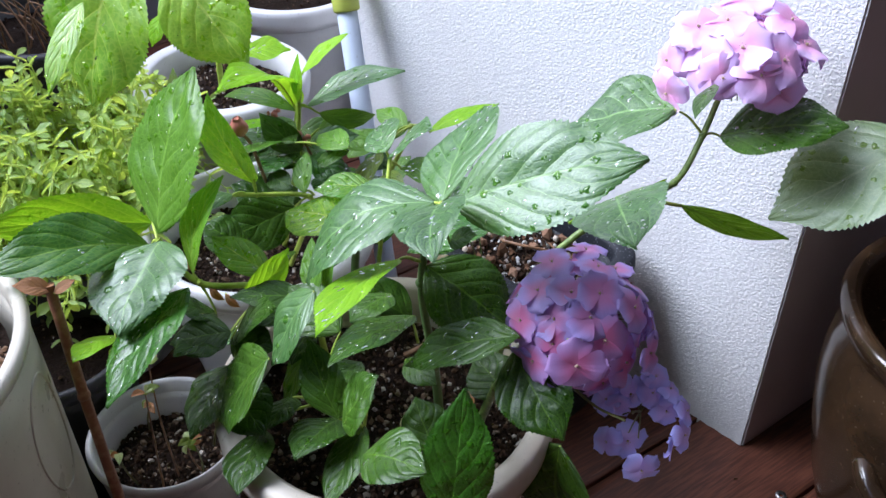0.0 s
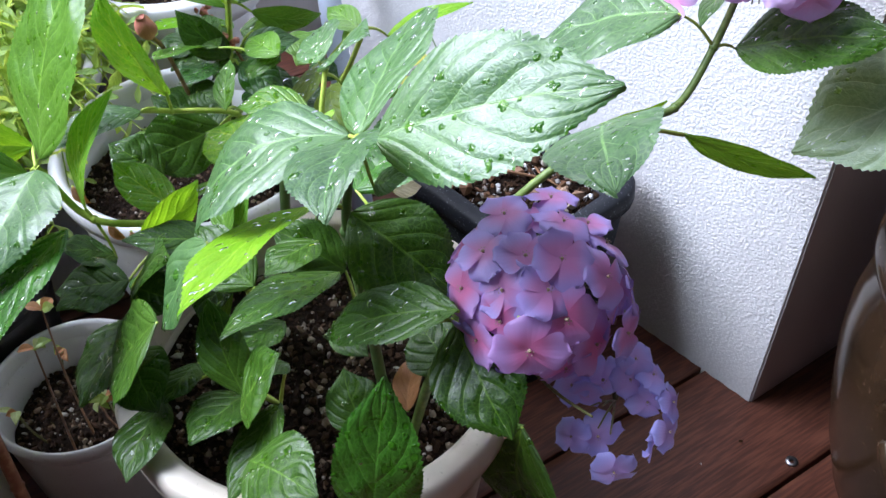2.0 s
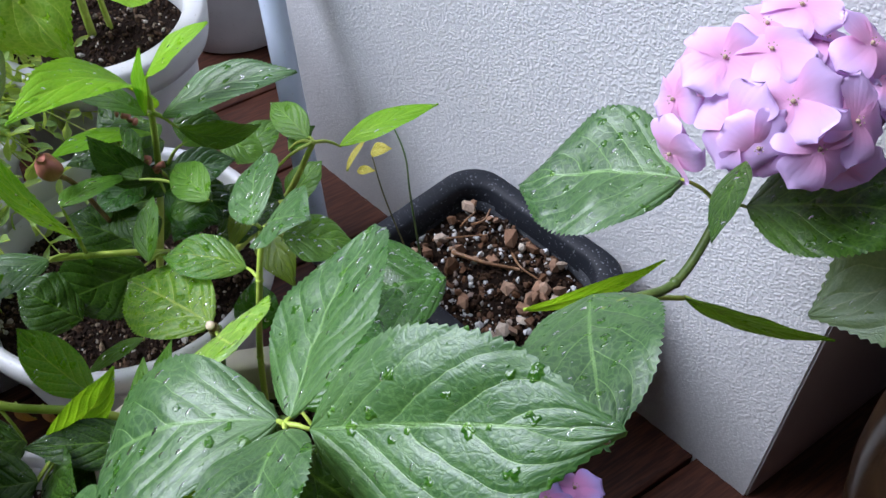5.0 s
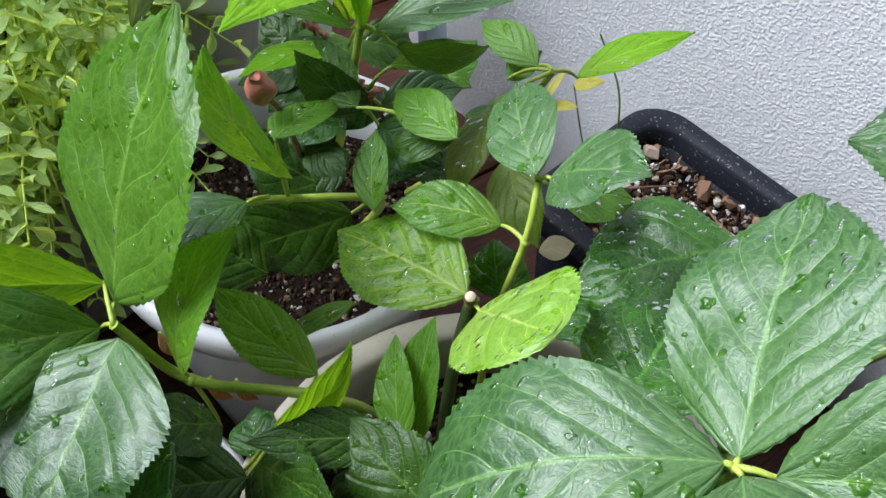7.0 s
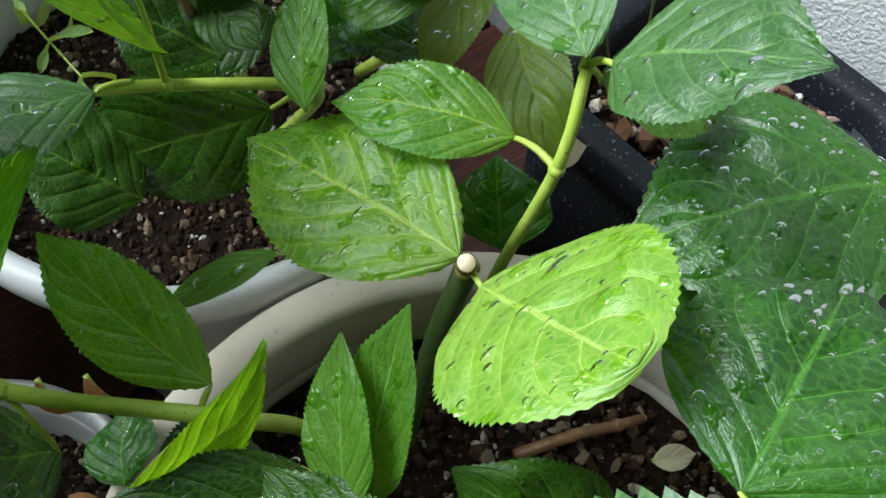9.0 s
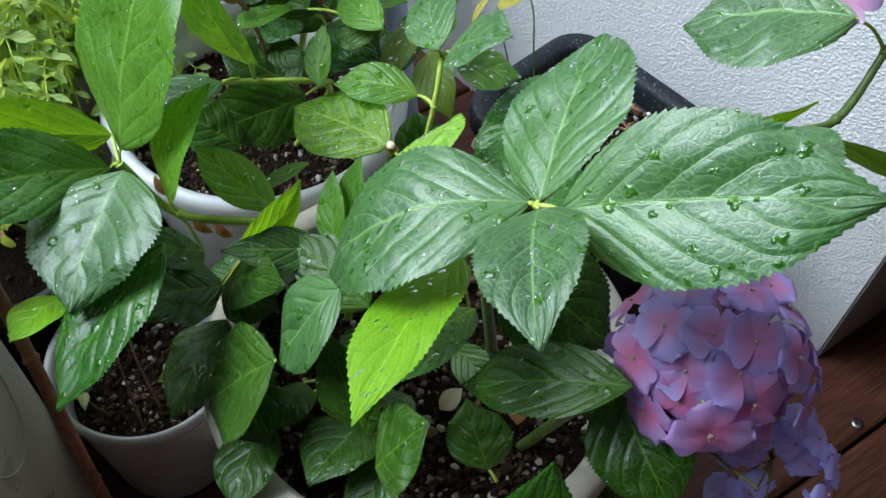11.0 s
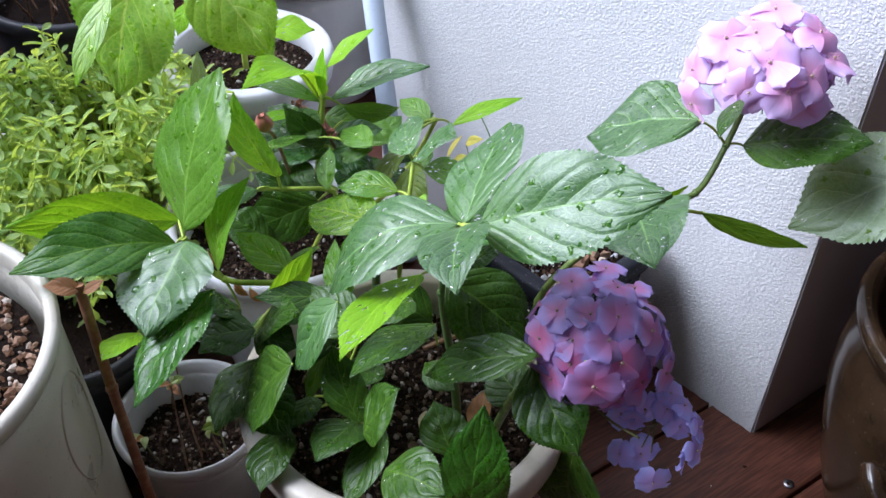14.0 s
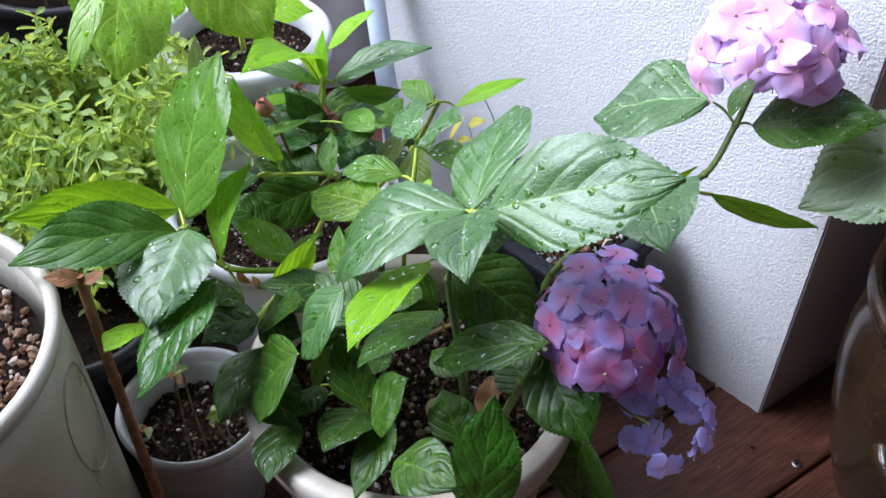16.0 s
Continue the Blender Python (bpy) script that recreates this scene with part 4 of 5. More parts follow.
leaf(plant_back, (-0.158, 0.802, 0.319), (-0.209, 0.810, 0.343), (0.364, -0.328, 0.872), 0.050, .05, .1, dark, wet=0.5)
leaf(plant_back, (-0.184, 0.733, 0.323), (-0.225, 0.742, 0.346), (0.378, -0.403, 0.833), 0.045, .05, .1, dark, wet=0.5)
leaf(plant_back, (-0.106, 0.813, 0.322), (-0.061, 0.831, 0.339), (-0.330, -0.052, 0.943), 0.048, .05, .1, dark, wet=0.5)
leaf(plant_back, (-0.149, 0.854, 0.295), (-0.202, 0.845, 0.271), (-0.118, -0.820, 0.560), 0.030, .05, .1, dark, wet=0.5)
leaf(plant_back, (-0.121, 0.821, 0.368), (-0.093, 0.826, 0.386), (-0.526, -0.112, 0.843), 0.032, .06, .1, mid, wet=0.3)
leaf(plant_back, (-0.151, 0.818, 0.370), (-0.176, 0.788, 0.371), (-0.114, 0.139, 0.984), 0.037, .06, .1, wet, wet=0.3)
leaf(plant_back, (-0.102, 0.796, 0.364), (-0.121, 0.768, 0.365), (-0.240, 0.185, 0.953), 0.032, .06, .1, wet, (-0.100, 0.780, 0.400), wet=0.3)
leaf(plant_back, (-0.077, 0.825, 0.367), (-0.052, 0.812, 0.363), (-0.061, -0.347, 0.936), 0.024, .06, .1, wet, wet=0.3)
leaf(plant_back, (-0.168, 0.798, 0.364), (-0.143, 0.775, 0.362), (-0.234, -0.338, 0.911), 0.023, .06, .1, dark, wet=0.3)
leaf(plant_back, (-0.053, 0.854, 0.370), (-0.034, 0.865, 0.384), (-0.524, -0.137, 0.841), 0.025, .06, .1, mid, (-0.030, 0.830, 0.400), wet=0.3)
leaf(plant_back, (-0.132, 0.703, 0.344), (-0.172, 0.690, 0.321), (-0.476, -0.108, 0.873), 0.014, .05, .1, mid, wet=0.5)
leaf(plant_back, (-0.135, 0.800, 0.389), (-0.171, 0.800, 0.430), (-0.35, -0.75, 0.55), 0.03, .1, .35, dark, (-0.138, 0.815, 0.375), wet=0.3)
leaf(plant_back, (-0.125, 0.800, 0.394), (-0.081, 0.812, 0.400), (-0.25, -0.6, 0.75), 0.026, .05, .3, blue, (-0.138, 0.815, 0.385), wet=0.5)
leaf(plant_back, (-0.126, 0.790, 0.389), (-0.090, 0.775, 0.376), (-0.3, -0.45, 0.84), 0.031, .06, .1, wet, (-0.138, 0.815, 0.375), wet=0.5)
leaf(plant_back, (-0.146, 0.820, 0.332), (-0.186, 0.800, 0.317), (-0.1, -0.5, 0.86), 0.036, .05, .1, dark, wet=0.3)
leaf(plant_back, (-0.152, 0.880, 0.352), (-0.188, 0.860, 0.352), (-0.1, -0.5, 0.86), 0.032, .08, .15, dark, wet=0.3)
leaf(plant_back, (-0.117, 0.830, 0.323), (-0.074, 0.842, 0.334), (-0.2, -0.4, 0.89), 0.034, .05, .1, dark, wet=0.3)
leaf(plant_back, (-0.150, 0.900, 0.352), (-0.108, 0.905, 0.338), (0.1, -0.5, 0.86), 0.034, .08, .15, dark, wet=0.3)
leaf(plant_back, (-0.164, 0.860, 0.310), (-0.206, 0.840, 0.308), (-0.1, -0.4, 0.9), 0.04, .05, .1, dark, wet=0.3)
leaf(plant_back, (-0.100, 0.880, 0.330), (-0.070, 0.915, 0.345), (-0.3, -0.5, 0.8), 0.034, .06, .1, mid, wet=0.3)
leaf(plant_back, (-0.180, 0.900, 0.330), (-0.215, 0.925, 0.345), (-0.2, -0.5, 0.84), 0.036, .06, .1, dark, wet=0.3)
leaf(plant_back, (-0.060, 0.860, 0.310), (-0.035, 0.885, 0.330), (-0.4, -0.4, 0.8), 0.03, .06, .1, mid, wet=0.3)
leaf(plant_back, (-0.122, 0.832, 0.394), (-0.071, 0.842, 0.400), (0.1, -0.55, 0.83), 0.016, .3, .2, mid, (-0.135, 0.832, 0.375), wet=0.2)
# leaves of the tall plant: base, tip, facing, width, arch, fold, material, where the stalk joins
leaf(plant_tall, (-0.292, 0.860, 0.563), (-0.336, 0.832, 0.417), (-0.340, -0.898, 0.280), 0.111, .05, .15, lime, wet=0.3)
leaf(plant_tall, (-0.256, 0.892, 0.533), (-0.187, 0.851, 0.451), (-0.054, -0.912, 0.407), 0.086, .05, .1, lime, wet=0.3)
leaf(plant_tall, (-0.322, 0.830, 0.524), (-0.352, 0.778, 0.458), (-0.300, -0.678, 0.671), 0.028, .05, .1, lime, wet=0.3)
leaf(plant_tall, (-0.237, 1.060, 0.359), (-0.182, 1.070, 0.359), (0.017, -0.016, 1.000), 0.053, .05, .1, young, wet=0.3)
leaf(plant_tall, (-0.343, 0.886, 0.534), (-0.345, 0.856, 0.479), (-0.621, -0.677, 0.395), 0.060, .05, .1, young, wet=0.3)
leaf(plant_tall, (-0.270, 0.887, 0.487), (-0.281, 0.869, 0.461), (-0.646, -0.490, 0.586), 0.032, .05, .1, young, wet=0.3)
leaf(plant_tall, (-0.339, 0.878, 0.516), (-0.348, 0.857, 0.482), (-0.613, -0.588, 0.527), 0.039, .05, .1, young, wet=0.3)
stem(plant_jar, [(0.5, 0.64, 0.02), (0.495, 0.642, 0.25), (0.46, 0.67, 0.42), (0.405, 0.700, 0.468)], 0.004, 0.0022, green_stem)
stem(plant_main, [(0.204, 0.697, 0.402), (0.182, 0.688, 0.412), (0.15, 0.662, 0.432)], 0.0016, 0.0018, green_stem, "stalk")
stem(plant_main, [(0.0, 0.58, 0.24), (-0.006, 0.572, 0.33), (-0.016, 0.57, 0.42), (-0.004, 0.540, 0.514)], 0.0042, 0.0026, dark_stem)
stem(plant_main, [(-0.10, 0.64, 0.24), (-0.113, 0.65, 0.31), (-0.143, 0.64, 0.355), (-0.206, 0.645, 0.355), (-0.234, 0.645, 0.401)], 0.003, 0.0025, green_stem)
stem(plant_main, [(0.04, 0.62, 0.24), (0.07, 0.64, 0.36), (0.15, 0.66, 0.435), (0.19, 0.68, 0.437), (0.215, 0.71, 0.465), (0.232, 0.73, 0.51)], 0.0032, 0.0025, branch_stem)
stem(plant_main, [(0.02, 0.55, 0.24), (0.04, 0.52, 0.36), (0.07, 0.515, 0.41), (0.0943, 0.519, 0.431)], 0.0036, 0.0028, branch_stem)
stem(plant_main, [(-0.06, 0.69, 0.24), (-0.058, 0.70, 0.33), (-0.049, 0.702, 0.406), (-0.046, 0.716, 0.435)], 0.0024, 0.0018, green_stem)
stem(plant_main, [(-0.08, 0.67, 0.24), (-0.078, 0.675, 0.33), (-0.073, 0.676, 0.392)], 0.0036, 0.0038, dark_stem)
stem(plant_back, [(-0.16, 0.81, 0.24), (-0.13, 0.77, 0.33), (-0.125, 0.755, 0.368), (-0.17, 0.744, 0.377), (-0.19, 0.735, 0.383)], 0.0026, 0.002, green_stem)
stem(plant_back, [(-0.17, 0.84, 0.24), (-0.15, 0.842, 0.34), (-0.14, 0.84, 0.415), (-0.137, 0.835, 0.45)], 0.003, 0.002, green_stem)
stem(plant_back, [(-0.11, 0.86, 0.25), (-0.06, 0.84, 0.33), (-0.03, 0.83, 0.40)], 0.003, 0.002, green_stem)

stump = stem(plant_main, [(-0.0735, 0.676, 0.388), (-0.0738, 0.6745, 0.394), (-0.0745, 0.6725, 0.400)], 0.0033, 0.0031, stump_bark, "stump", "cut brown stump")
bm = bmesh.new()
bmesh.ops.create_cone(bm, cap_ends=True, segments=14, radius1=0.0028, radius2=0.0025, depth=0.0012, matrix=Matrix.Translation((-0.0746, 0.6722, 0.4006)) @ Vector((-0.0007, -0.002, 0.006)).to_track_quat("Z", "Y").to_matrix().to_4x4())
adopt(part("cut_face", bm, cut_wood, label="pale cut wood"), plant_main)
# flower heads
def petal_mesh(name, mat, r, seed, sepals=4, spread=1.0):
    """Four broad sepals lying over one another like a pinwheel, with a bead in the middle."""
    rnd = random.Random(seed)
    bm = bmesh.new()
    for k in range(sepals):
        a0 = 2 * math.pi * k / sepals + rnd.uniform(-0.12, 0.12)
        ln, wd, tilt = r * rnd.uniform(0.92, 1.1), r * rnd.uniform(1.6, 1.9) * spread, rnd.uniform(-0.42, 0.16)
        wave, bend, blunt = rnd.uniform(0, 6.3), rnd.uniform(-0.12, 0.12), rnd.uniform(0.0, 0.09)
        rows = []
        for i in range(10):
            u = i / 9
            w = wd * max(0.05, (0.12 + 0.88 * u) ** 0.8 * (1 - u ** 4.5) ** 0.5)
            row = []
            for j in range(9):
                v = (j - 4) / 4
                x, y = 0.0006 + ln * (u * (1 - 0.1 * v * v) + blunt * u ** 6 * (1 - abs(v))), 0.5 * w * v + bend * r * u * u
                z = r * (tilt * u * u - 0.1 * u * u * v * v + 0.09 * v * u + 0.07 * u * (1 - u) * 4 * (0.4 + 0.6 * abs(v)) + 0.03 * math.sin(5 * v + wave + 3 * u) * u)
                row.append(bm.verts.new((x * math.cos(a0) - y * math.sin(a0), x * math.sin(a0) + y * math.cos(a0), z)))
            rows.append(row)
        grid_faces(bm, rows, uvs=lambda i, j: (i / 9, j / 8))
    n_sepal = len(bm.faces)
    bmesh.ops.create_uvsphere(bm, u_segments=8, v_segments=6, radius=r * 0.06, matrix=Matrix.Translation((0, 0, r * 0.06)))
    for k in range(5):
        a0 = k * 1.26 + seed
        bmesh.ops.create_icosphere(bm, subdivisions=1, radius=r * 0.022, matrix=Matrix.Translation((r * 0.1 * math.cos(a0), r * 0.1 * math.sin(a0), r * 0.15)))
    bm.faces.ensure_lookup_table()
    for f in bm.faces[n_sepal:]:
        f.material_index = 1
    return mesh_of(bm, name, mat, bead)


VIOLET = [petal_mesh("floret", sepal_violet, 0.0157, s) for s in (1, 2, 3, 4)]
ROSE = [petal_mesh("floret", sepal_rose, 0.0162, s) for s in (12, 13, 14, 15)]
BLUE = [petal_mesh("floret", sepal_blue, 0.0124, s) for s in (5, 6, 7)]
PALE = [petal_mesh("floret", sepal_pink, 0.0225, s) for s in (8, 9, 10, 11)]
flo_rng = random.Random(5)


def flower_head(parent, centre, radius, squash, label):
    """The branching heart of a head: thin stalks under the florets."""
    bm = bmesh.new()
    rnd = random.Random(int(radius * 1e4))
    c = Vector(centre)
    for _ in range(40 if radius > 0.04 else 9):
        d = Vector((rnd.gauss(0, 1), rnd.gauss(0, 1), rnd.gauss(0, 1))).normalized()
        e = c + Vector((d.x * radius, d.y * radius, d.z * radius * squash)) * 0.8
        tube(bm, [c, (c + e) / 2 + Vector((0, 0, 0.002)), e], 0.0007, 0.0005, 5)
    return adopt(part("flower_head", bm, olive_stem, label=label), parent)


def floret(head, at, face, kinds, size=1.0):
    m = kinds[flo_rng.randrange(len(kinds))]
    ob = new("floret", m)
    n = (Vector(face) + Vector((flo_rng.uniform(-0.32, 0.32), flo_rng.uniform(-0.32, 0.32), flo_rng.uniform(-0.2, 0.26)))).normalized()
    w = Matrix.Translation(at) @ Matrix.Translation(n * flo_rng.uniform(-0.004, 0.004)) @ n.to_track_quat("Z", "Y").to_matrix().to_4x4() @ pose(0, 0, 0, 0, 0, flo_rng.uniform(0, 90)) @ Matrix.Diagonal((size, size, size, 1))
    ob.parent = head
    ob.matrix_parent_inverse = head.matrix_world.inverted()
    ob.matrix_basis = w
    return ob


def back_florets(head, centre, rad, kinds, count, toward, seed):
    """The florets on the far side of the dome."""
    rnd = random.Random(seed)
    c, t = Vector(centre), Vector(toward).normalized()
    made = 0
    while made < count:
        d = Vector((rnd.gauss(0, 1), rnd.gauss(0, 1), rnd.gauss(0, 1))).normalized()
        if d.dot(t) > 0.15 or d.z < -0.75:
            continue
        floret(head, c + Vector((d.x * rad[0], d.y * rad[1], d.z * rad[2])), d, kinds)
        made += 1


head_p = flower_head(plant_main, (0.0943, 0.519, 0.431), 0.044, 1.0, "dense violet-blue and rose mophead")
head_q = flower_head(plant_main, (0.143, 0.492, 0.366), 0.026, 0.8, "small loose cluster of blue florets")
head_f = flower_head(plant_main, (0.238, 0.735, 0.518), 0.05, 0.7, "pale pink-lilac mophead")
# florets of the violet head: place, facing, kinds, size
floret(head_p, (0.065, 0.512, 0.464), (-0.57, -0.27, 0.77), VIOLET, 1)
floret(head_p, (0.086, 0.505, 0.473), (-0.18, -0.39, 0.90), VIOLET, 1.05)
floret(head_p, (0.104, 0.502, 0.472), (0.14, -0.45, 0.88), VIOLET, 1.05)
floret(head_p, (0.053, 0.506, 0.444), (-0.82, -0.40, 0.41), ROSE, 1)
floret(head_p, (0.072, 0.491, 0.459), (-0.42, -0.64, 0.64), VIOLET, 1.05)
floret(head_p, (0.098, 0.488, 0.464), (0.03, -0.69, 0.73), VIOLET, 1.0)
floret(head_p, (0.126, 0.503, 0.458), (0.58, -0.46, 0.67), VIOLET, 1)
floret(head_p, (0.108, 0.480, 0.449), (0.22, -0.85, 0.48), ROSE, 1.15)
floret(head_p, (0.089, 0.474, 0.434), (-0.14, -0.97, 0.22), ROSE, 1.25)
floret(head_p, (0.111, 0.485, 0.406), (0.31, -0.89, -0.34), ROSE, 1)
floret(head_p, (0.127, 0.490, 0.420), (0.64, -0.77, -0.05), ROSE, 1.1)
floret(head_p, (0.072, 0.482, 0.443), (-0.44, -0.81, 0.38), ROSE, 0.95)
floret(head_p, (0.062, 0.488, 0.423), (-0.65, -0.76, 0.01), ROSE, 0.95)
floret(head_p, (0.141, 0.496, 0.425), (0.82, -0.58, 0.06), VIOLET, 1)
floret(head_p, (0.144, 0.512, 0.440), (0.89, -0.29, 0.34), VIOLET, 0.9)
floret(head_p, (0.132, 0.533, 0.456), (0.73, 0.11, 0.68), VIOLET, 0.95)
floret(head_p, (0.107, 0.531, 0.473), (0.22, 0.07, 0.97), VIOLET, 0.95)
floret(head_p, (0.122, 0.543, 0.464), (0.50, 0.30, 0.81), VIOLET, 0.9)
floret(head_p, (0.091, 0.535, 0.473), (-0.09, 0.15, 0.98), VIOLET, 0.95)
floret(head_p, (0.076, 0.534, 0.469), (-0.39, 0.14, 0.91), VIOLET, 0.95)
floret(head_p, (0.055, 0.539, 0.446), (-0.84, 0.25, 0.48), ROSE, 0.95)
floret(head_p, (0.101, 0.551, 0.467), (0.09, 0.47, 0.88), VIOLET, 0.9)
head_p.location.z -= 0.003
# florets of the pale head: place, facing, kinds, size
floret(head_f, (0.182, 0.742, 0.517), (-0.97, -0.23, 0.12), PALE, 0.95)
floret(head_f, (0.204, 0.704, 0.533), (-0.41, -0.75, 0.52), PALE, 1.1)
floret(head_f, (0.232, 0.707, 0.546), (-0.15, -0.65, 0.75), PALE, 1.1)
floret(head_f, (0.264, 0.703, 0.537), (0.12, -0.77, 0.63), PALE, 1.0)
floret(head_f, (0.259, 0.757, 0.548), (0.07, -0.04, 1.00), PALE, 1.0)
floret(head_f, (0.203, 0.738, 0.547), (-0.42, -0.29, 0.86), PALE, 1.0)
floret(head_f, (0.230, 0.765, 0.550), (-0.21, 0.04, 0.98), PALE, 0.95)
floret(head_f, (0.184, 0.721, 0.499), (-0.70, -0.62, -0.36), PALE, 0.9)
floret(head_f, (0.244, 0.692, 0.529), (-0.05, -0.91, 0.41), PALE, 1.0)
floret(head_f, (0.264, 0.696, 0.513), (0.15, -0.99, -0.00), PALE, 0.95)
floret(head_f, (0.291, 0.735, 0.534), (0.55, -0.39, 0.73), PALE, 1.0)
floret(head_f, (0.217, 0.694, 0.527), (-0.29, -0.88, 0.37), PALE, 0.9)
floret(head_f, (0.279, 0.750, 0.547), (0.26, -0.15, 0.95), PALE, 0.95)
floret(head_f, (0.189, 0.755, 0.531), (-0.78, 0.02, 0.63), PALE, 0.9)
floret(head_f, (0.247, 0.771, 0.561), (-0.08, -0.01, 1.00), PALE, 0.95)
# florets of the small cluster: place, facing, kinds, size
floret(head_q, (0.135, 0.494, 0.381), (0, -0.9, 0.4), BLUE, 1.15)
floret(head_q, (0.117, 0.492, 0.379), (-0.5, -0.6, 0.4), BLUE, 0.9)
floret(head_q, (0.148, 0.495, 0.384), (0.3, -0.8, 0.5), BLUE, 0.9)
floret(head_q, (0.152, 0.501, 0.393), (0.2, -0.4, 0.9), BLUE, 0.9)
floret(head_q, (0.162, 0.496, 0.385), (0.5, -0.4, 0.7), BLUE, 0.9)
floret(head_q, (0.160, 0.488, 0.372), (0.3, -0.9, 0.3), BLUE, 1.0)
floret(head_q, (0.171, 0.488, 0.372), (0.7, -0.5, 0.5), BLUE, 0.9)
floret(head_q, (0.171, 0.479, 0.357), (0.6, -0.7, 0.3), BLUE, 0.95)
floret(head_q, (0.134, 0.475, 0.351), (-0.1, -0.9, 0.4), BLUE, 1.15)
floret(head_q, (0.117, 0.476, 0.351), (-0.6, -0.6, 0.5), BLUE, 0.9)
floret(head_q, (0.144, 0.465, 0.333), (0.1, -0.95, 0.2), BLUE, 1.1)
floret(head_q, (0.167, 0.473, 0.347), (0.7, -0.5, -0.2), BLUE, 0.7)
floret(head_q, (0.126, 0.491, 0.377), (-0.3, -0.9, 0.1), BLUE, 0.8)
bm = bmesh.new()
rnd = random.Random(6)
for _ in range(9):
    at = Vector((0.088, 0.4795, 0.4468)) + Vector((rnd.uniform(-0.006, 0.006), rnd.uniform(-0.002, 0.003), rnd.uniform(-0.004, 0.004)))
    bmesh.ops.create_uvsphere(bm, u_segments=7, v_segments=5, radius=rnd.uniform(0.0007, 0.0014), matrix=Matrix.Translation(at))
adopt(part("flower_bud", bm, green_bud, label="unopened yellow-green buds"), head_p)
back_florets(head_p, (0.0943, 0.519, 0.431), (0.044, 0.044, 0.044), VIOLET, 16, (0, -0.7, 0.7), 3)
back_florets(head_f, (0.238, 0.735, 0.52), (0.054, 0.043, 0.032), PALE, 11, (0, -0.9, 0.1), 4)
stem(plant_main, [(0.085, 0.51, 0.385), (0.108, 0.49, 0.375), (0.126, 0.466, 0.385)], 0.0012, 0.0008, olive_stem)

# planter against the wall
def rounded(hx, hy, r, n=6):
    pts = []
    for cx, cy, a0 in ((hx - r, hy - r, 0), (-hx + r, hy - r, 90), (-hx + r, -hy + r, 180), (hx - r, -hy + r, 270)):
        for i in range(n + 1):
            a = radians(a0 + 90 * i / n)
            pts.append((cx + r * math.cos(a), cy + r * math.sin(a)))
    return pts


planter = thing("planter", (0.1, 0.885, 0), "black speckled plastic planter with rounded corners standing against the wall", "planter")
bm = bmesh.new()
rows = []
for hx, hy, z in ((0.085, 0.068, 0.0), (0.095, 0.078, 0.196), (0.08, 0.063, 0.196), (0.075, 0.058, 0.02)):
    rows.append([bm.verts.new((x, y, z)) for x, y in rounded(hx, hy, 0.035)])
grid_faces(bm, rows, wrap=True)
bm.faces.new(rows[0])
bm.faces.new(rows[-1])
bmesh.ops.recalc_face_normals(bm, faces=bm.faces)
part("body", bm, planter_plastic, planter)
bm = bmesh.new()
rows = [[bm.verts.new((x, y, z)) for x, y in rounded(hx, hy, rr)] for hx, hy, z, rr in ((0.08, 0.063, 0.192, 0.03), (0.1, 0.083, 0.192, 0.035), (0.101, 0.084, 0.2, 0.035), (0.1, 0.083, 0.212, 0.035), (0.097, 0.08, 0.215, 0.033), (0.083, 0.066, 0.215, 0.028), (0.08, 0.063, 0.21, 0.026), (0.079, 0.062, 0.192, 0.026))]
grid_faces(bm, rows, wrap=True)
bmesh.ops.recalc_face_normals(bm, faces=bm.faces)
part("rim", bm, planter_plastic, planter)
planter.rotation_euler[2] = radians(-45)
planter_soil = soil((0.1, 0.885), 0.075, 0.198, 1900, chip_white, 6, (0.001, 0.0042), "dark soil with white perlite, bark chips and a twig", (0.078, 0.061))
planter_soil.rotation_euler[2] = radians(-45)
rnd = random.Random(8)
bm = bmesh.new()
for _ in range(55):
    chunk(bm, Vector((rnd.uniform(-0.068, 0.07), rnd.uniform(-0.052, 0.052), 0.002)), rnd.uniform(0.003, 0.0085), rnd)
bark = part("bark_chips", bm, chip_tan, planter_soil, "tan bark chips", smooth=False)
bark["kind"] = "stuff"
bm = bmesh.new()
tube(bm, spline([(-0.035, -0.01, 0.006), (-0.005, 0.0, 0.009), (0.02, 0.018, 0.006)], 5), 0.0022, 0.0014, 7)
part("twig", bm, brown_stem, planter_soil, "short brown twig")
for way in ([(-0.055, 0.02, 0.0), (-0.05, 0.022, 0.012), (-0.046, 0.03, 0.02)], [(-0.05, 0.03, 0.0), (-0.04, 0.035, 0.01), (-0.042, 0.045, 0.016)], [(-0.06, -0.01, 0.001), (-0.045, 0.005, 0.006), (-0.03, 0.03, 0.002)], [(0.0, 0.03, 0.001), (0.02, 0.02, 0.007), (0.045, 0.025, 0.002)]):
    bm = bmesh.new()
    tube(bm, spline(way, 5), 0.0012, 0.0007, 6)
    part("twig", bm, brown_stem, planter_soil, "thin reddish rootlet")

# brown glazed jar
jar = thing("glazed_jar", (0.505, 0.645, 0), "dark brown glazed earthenware jar with a loop handle", "jar")
